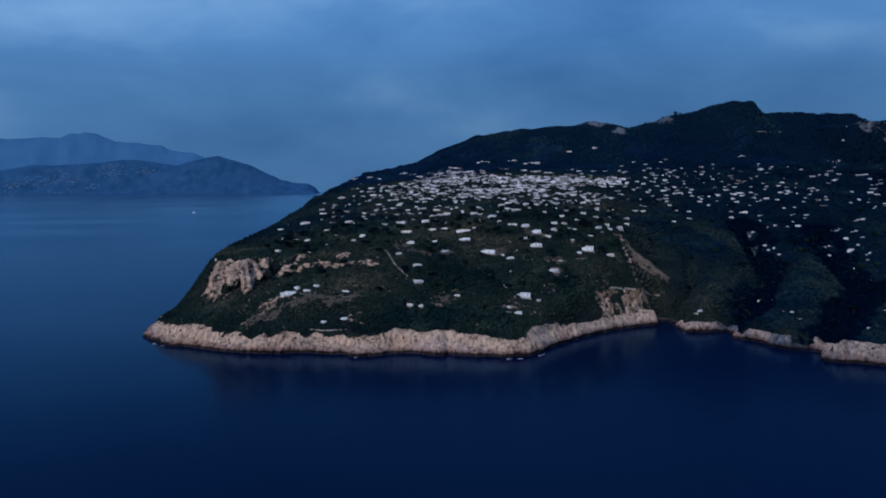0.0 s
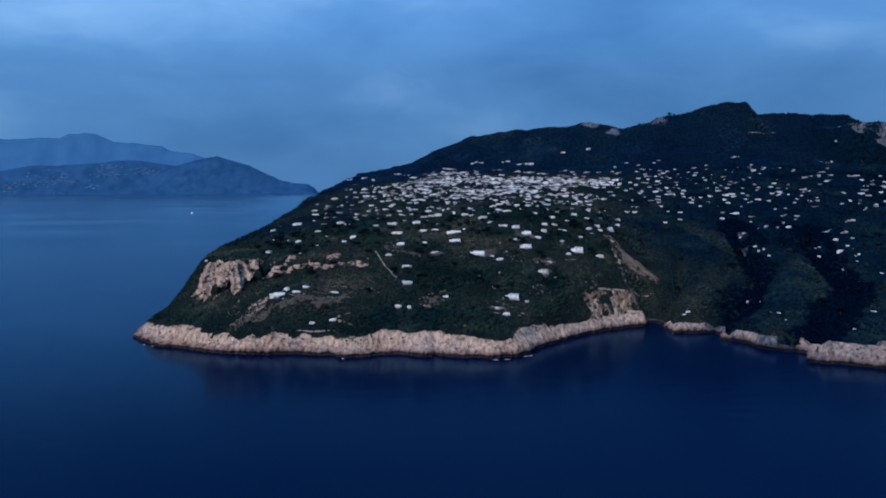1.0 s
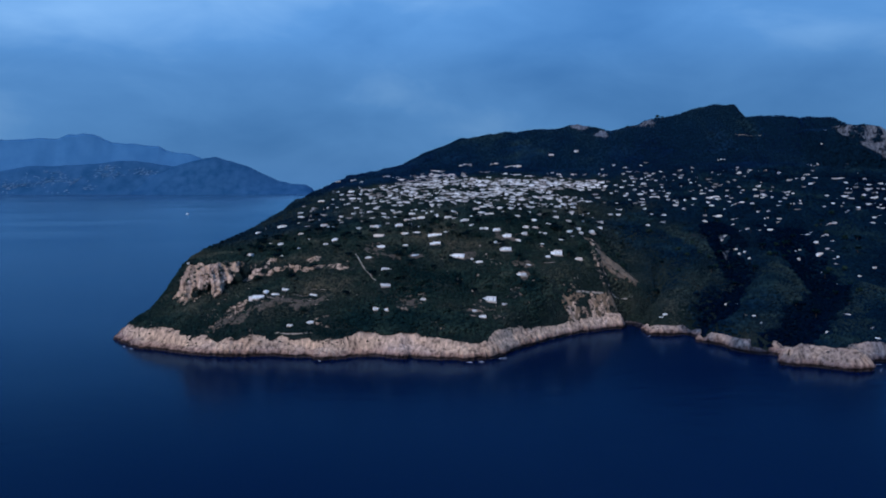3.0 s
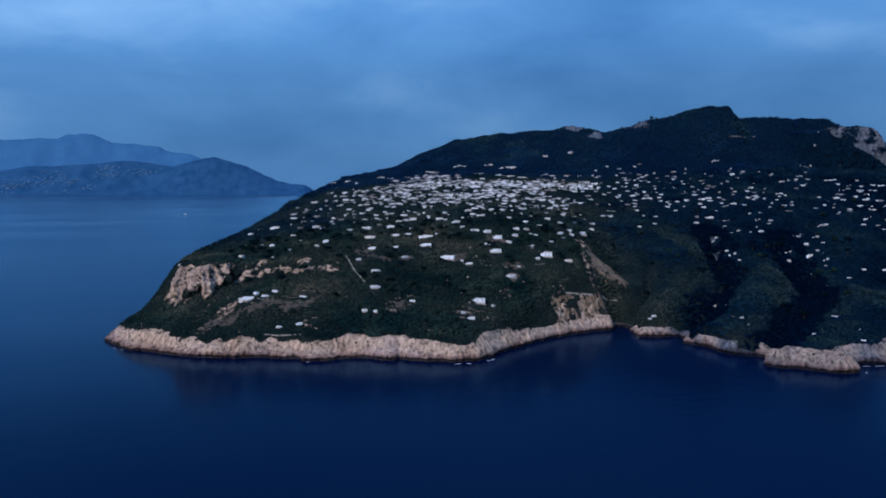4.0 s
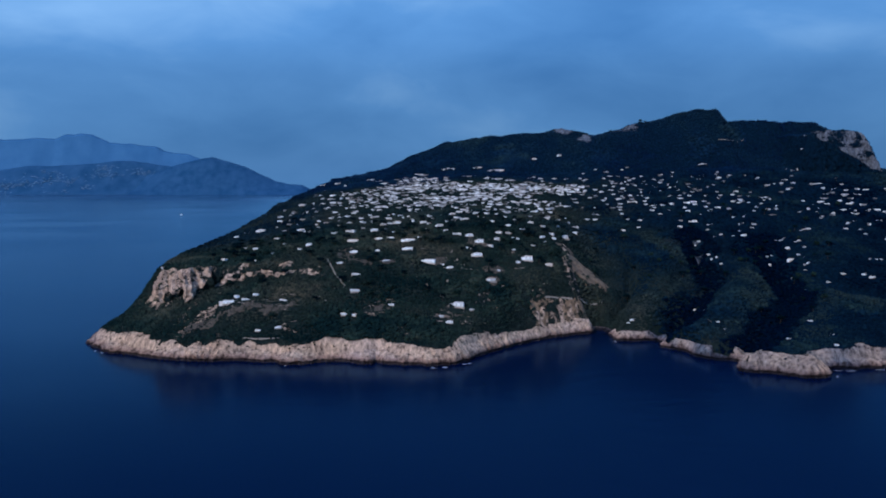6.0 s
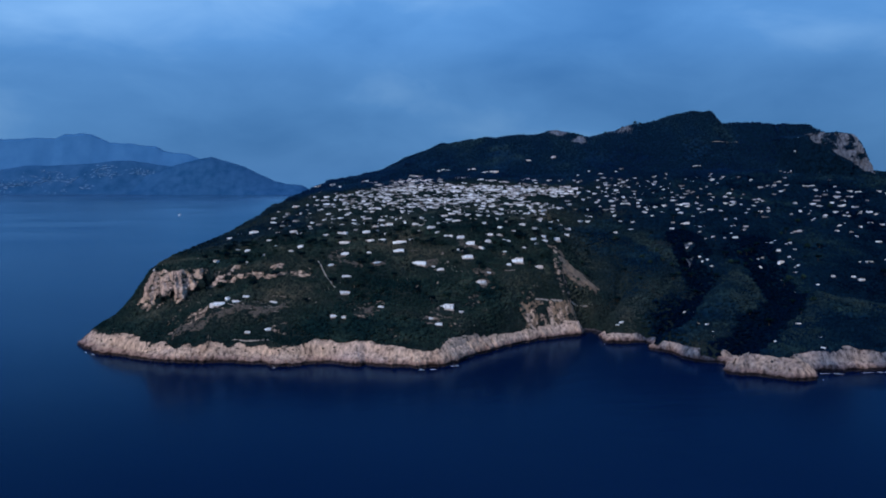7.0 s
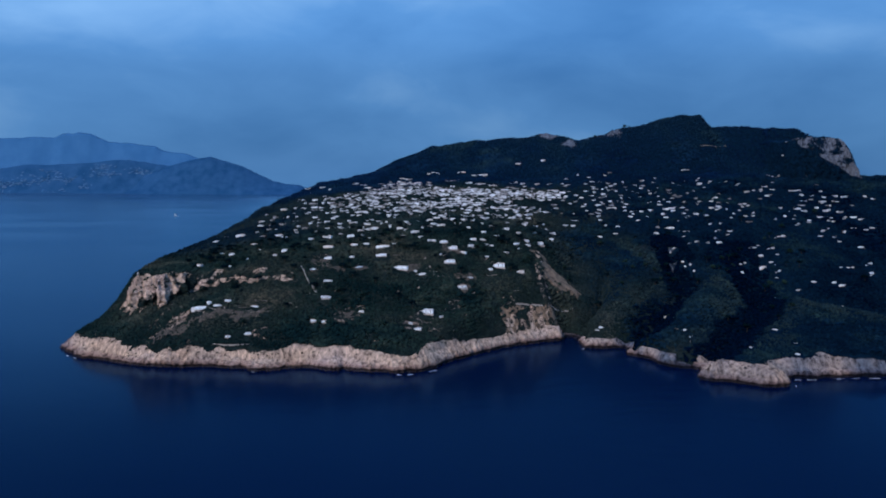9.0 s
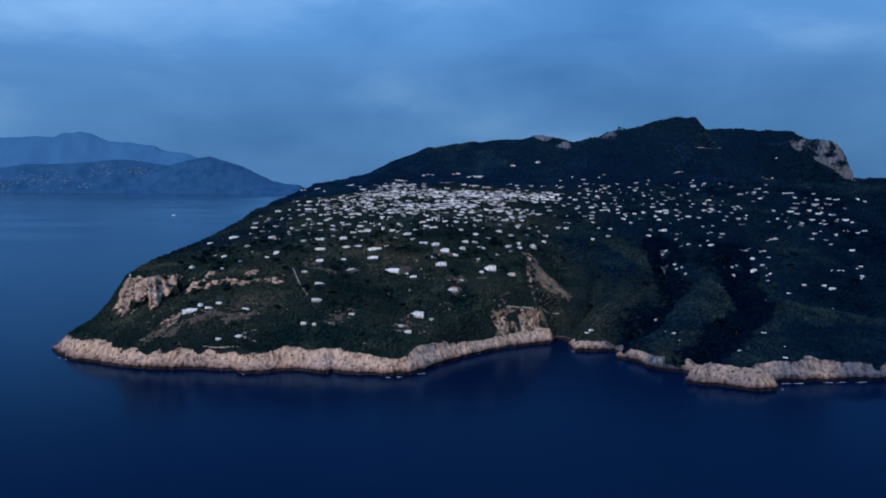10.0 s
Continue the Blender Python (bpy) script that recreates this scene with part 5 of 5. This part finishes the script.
def tree(name, label, tall, spread, clumps, mat, seed, umbrella):
    """A tree with a tapered, leaning trunk, limbs and a crown of many ragged clumps."""
    rng = np.random.default_rng(seed)
    base = tagged(new(name), label, "tree", "trees on the slopes")
    bm = bmesh.new()
    rings, sides = 5, 6
    lean = rng.normal(0, 0.06, 2)
    loops = []
    for k in range(rings):
        u = k / (rings - 1)
        r = 0.28 * (1 - 0.65 * u) * tall / 7
        c = Vector((lean[0] * tall * u + 0.12 * math.sin(3 * u), lean[1] * tall * u, -0.8 + (tall * 0.72 + 0.8) * u))
        loops.append([bm.verts.new(c + Vector((r * math.cos(a * math.tau / sides), r * math.sin(a * math.tau / sides), 0))) for a in range(sides)])
    for a, b in zip(loops[:-1], loops[1:]):
        for k in range(sides):
            bm.faces.new((a[k], a[(k + 1) % sides], b[(k + 1) % sides], b[k]))
    bm.faces.new(loops[-1])
    part("trunk", bm, BARK, base)
    for k in range(4):
        a = k * math.tau / 4 + rng.uniform(-0.4, 0.4)
        start, end = Vector((lean[0] * tall * 0.5, lean[1] * tall * 0.5, tall * 0.45)), Vector((spread * 0.6 * math.cos(a), spread * 0.6 * math.sin(a), tall * rng.uniform(0.66, 0.8)))
        way = (end - start).to_track_quat("Z", "Y").to_matrix().to_4x4()
        bm = bmesh.new()
        bmesh.ops.create_cone(bm, cap_ends=True, segments=5, radius1=0.12, radius2=0.04, depth=(end - start).length, matrix=Matrix.Translation((start + end) / 2) @ way)
        part("limb", bm, BARK, base)
    a, q = rng.uniform(0, math.tau, clumps), np.sqrt(rng.uniform(0.02, 1, clumps))
    z = tall * (0.74 + rng.uniform(-0.14, 0.2, clumps) * (1 - 0.5 * q)) if umbrella else tall * (0.42 + 0.5 * rng.random(clumps))
    narrow = 1.0 if umbrella else np.clip(1.25 - np.abs(z / tall - 0.55) * 1.7, 0.3, 1)
    places = np.column_stack([spread * q * np.cos(a) * narrow, spread * q * np.sin(a) * narrow, z])
    crown = new("crown", clumps_mesh("crown", places, rng.uniform(0.26, 0.46, clumps) * spread, mat, seed + 1))
    crown.parent = base
    return base


TREES = [tree("pine_tree", "dark umbrella pine standing above the scrub", 8.0, 3.6, 26, PINE, 501, True),
         tree("pine_tree", "tall dark pine with a flat crown", 9.5, 3.0, 22, PINE, 511, True),
         tree("oak_tree", "round dark evergreen oak among the houses", 6.0, 3.2, 30, SCRUB, 521, False),
         tree("cypress_tree", "slim dark cypress beside the gardens", 8.5, 1.5, 26, PINE, 531, False)]


def place_trees():
    rng = np.random.default_rng(77)
    used, count = set(), 0
    spots = [(-135, 690, 22, 25, 3), (-60, 700, 60, 35, 3), (40, 690, 70, 40, 4), (10, 600, 80, 25, 3), (120, 740, 50, 40, 2), (300, 720, 60, 60, 2), (380, 760, 60, 60, 2)]
    w = np.array([s[4] for s in spots], float)
    while count < 230:
        s = spots[rng.choice(len(spots), p=w / w.sum())]
        x, y = rng.normal(s[0], s[2]), rng.normal(s[1], s[3])
        if x < -150 or sample(GD, x, y)[0] < 28 or sample(GB, x, y)[0] > 0.35 or not clear_of_houses(np.array([x]), np.array([y]))[0]:
            continue
        put_tree(int(rng.choice(4, p=[0.35, 0.2, 0.37, 0.08])), x, y, rng, used)
        count += 1
    # lone trees along the skyline
    for x, y in ((345, 1150), (352, 1150), (300, 1150)):
        put_tree(2, x, y, rng, used)


def put_tree(k, x, y, rng, used):
    m = pose(x, y, ground_at(x, y) - 0.2, 0, 0, rng.uniform(0, 360))
    ob = copy_thing(TREES[k], m) if k in used else TREES[k]
    used.add(k)
    ob.matrix_basis = m @ Matrix.Scale(rng.uniform(0.55, 0.9), 4)


place_trees()


# ---- on the water ----
def surf(name, x, y, wide, deep, turn, seed):
    """A ragged patch of foam on the water at the foot of the cliff."""
    rng = np.random.default_rng(seed)
    n = 22
    a = np.linspace(0, math.tau, n, endpoint=False)
    r = rng.uniform(0.3, 1.0, n)
    ring = np.column_stack([wide / 2 * r * np.cos(a), deep / 2 * r * np.sin(a), np.full(n, 0.04)])
    bm = bmesh.new()
    low = [bm.verts.new((p[0] * 1.05, p[1] * 1.05, 0.006)) for p in ring]
    top = [bm.verts.new((p[0], p[1], 0.03 + 0.03 * rng.random())) for p in ring]
    mid = bm.verts.new((0, 0, 0.07))
    for k in range(n):
        bm.faces.new((low[k], low[(k + 1) % n], top[(k + 1) % n], top[k]))
        bm.faces.new((top[k], top[(k + 1) % n], mid))
    ob = new(name, bm_mesh(name, bm, FOAM))
    ob.matrix_basis = pose(x, y, 0, 0, 0, turn)
    return tagged(ob, "ragged white surf at the foot of the cliff", "surf", kind="stuff")


for k, (x, y, wide, deep, turn) in enumerate([(69, 519, 4, 1.2, 40), (66, 517, 3, 1.4, 20), (44, 507, 5, 1.6, 0), (52, 508, 6, 1.4, 5), (321, 500, 8, 0.6, 0), (330, 500, 9, 0.7, 0), (351, 503, 11, 0.6, 8), (362, 504, 8, 0.7, 0),
                                             (376, 505, 10, 0.6, 0), (312, 484, 3, 0.8, 60), (-213, 556, 5, 1.4, -35), (-205, 550, 4, 1.2, -30), (-60, 512, 4, 1.2, 0), (188, 590, 3, 1.0, 0)]):
    surf("surf", x, y, wide, deep, turn, 600 + k)


def motor_boat():
    base = tagged(new("motor_boat"), "small white motor boat out on the open water", "boat")
    bm = bmesh.new()
    rows = []
    for u in np.linspace(-1, 1, 9):
        half = 2.0 * (1 - max(0, u) ** 2.2)
        keel = 0.2 + 0.5 * max(0, u) ** 2
        rows.append([bm.verts.new((8 * u, s * half * k, z)) for s, k, z in ((-1, 1, 1.7 + 0.5 * max(0, u)), (-1, 0.8, 0.6), (1, 0.0, -0.6 + keel), (1, 0.8, 0.6), (1, 1, 1.7 + 0.5 * max(0, u)))])
    for a, b in zip(rows[:-1], rows[1:]):
        for k in range(4):
            bm.faces.new((a[k], a[k + 1], b[k + 1], b[k]))
        bm.faces.new((a[4], a[0], b[0], b[4]))
    bm.faces.new(rows[0])
    bmesh.ops.remove_doubles(bm, verts=bm.verts, dist=0.001)
    part("hull", bm, WHITE, base)
    part("cabin", box(bmesh.new(), -3.5, 2.2, -1.4, 1.4, 1.75, 3.6, 0.3), WHITE, base)
    part("windscreen", box(bmesh.new(), 2.21, 2.5, -1.2, 1.2, 2.2, 3.3, 0.05), GLASS, base)
    base.matrix_basis = pose(-784, 2412, 0.2, 0, 0, 172) @ Matrix.Scale(0.62, 4)
    wake = surf("wake", -777, 2413, 12, 4, 0, 650)
    tagged(wake, "white wake behind the motor boat", "wake")


motor_boat()
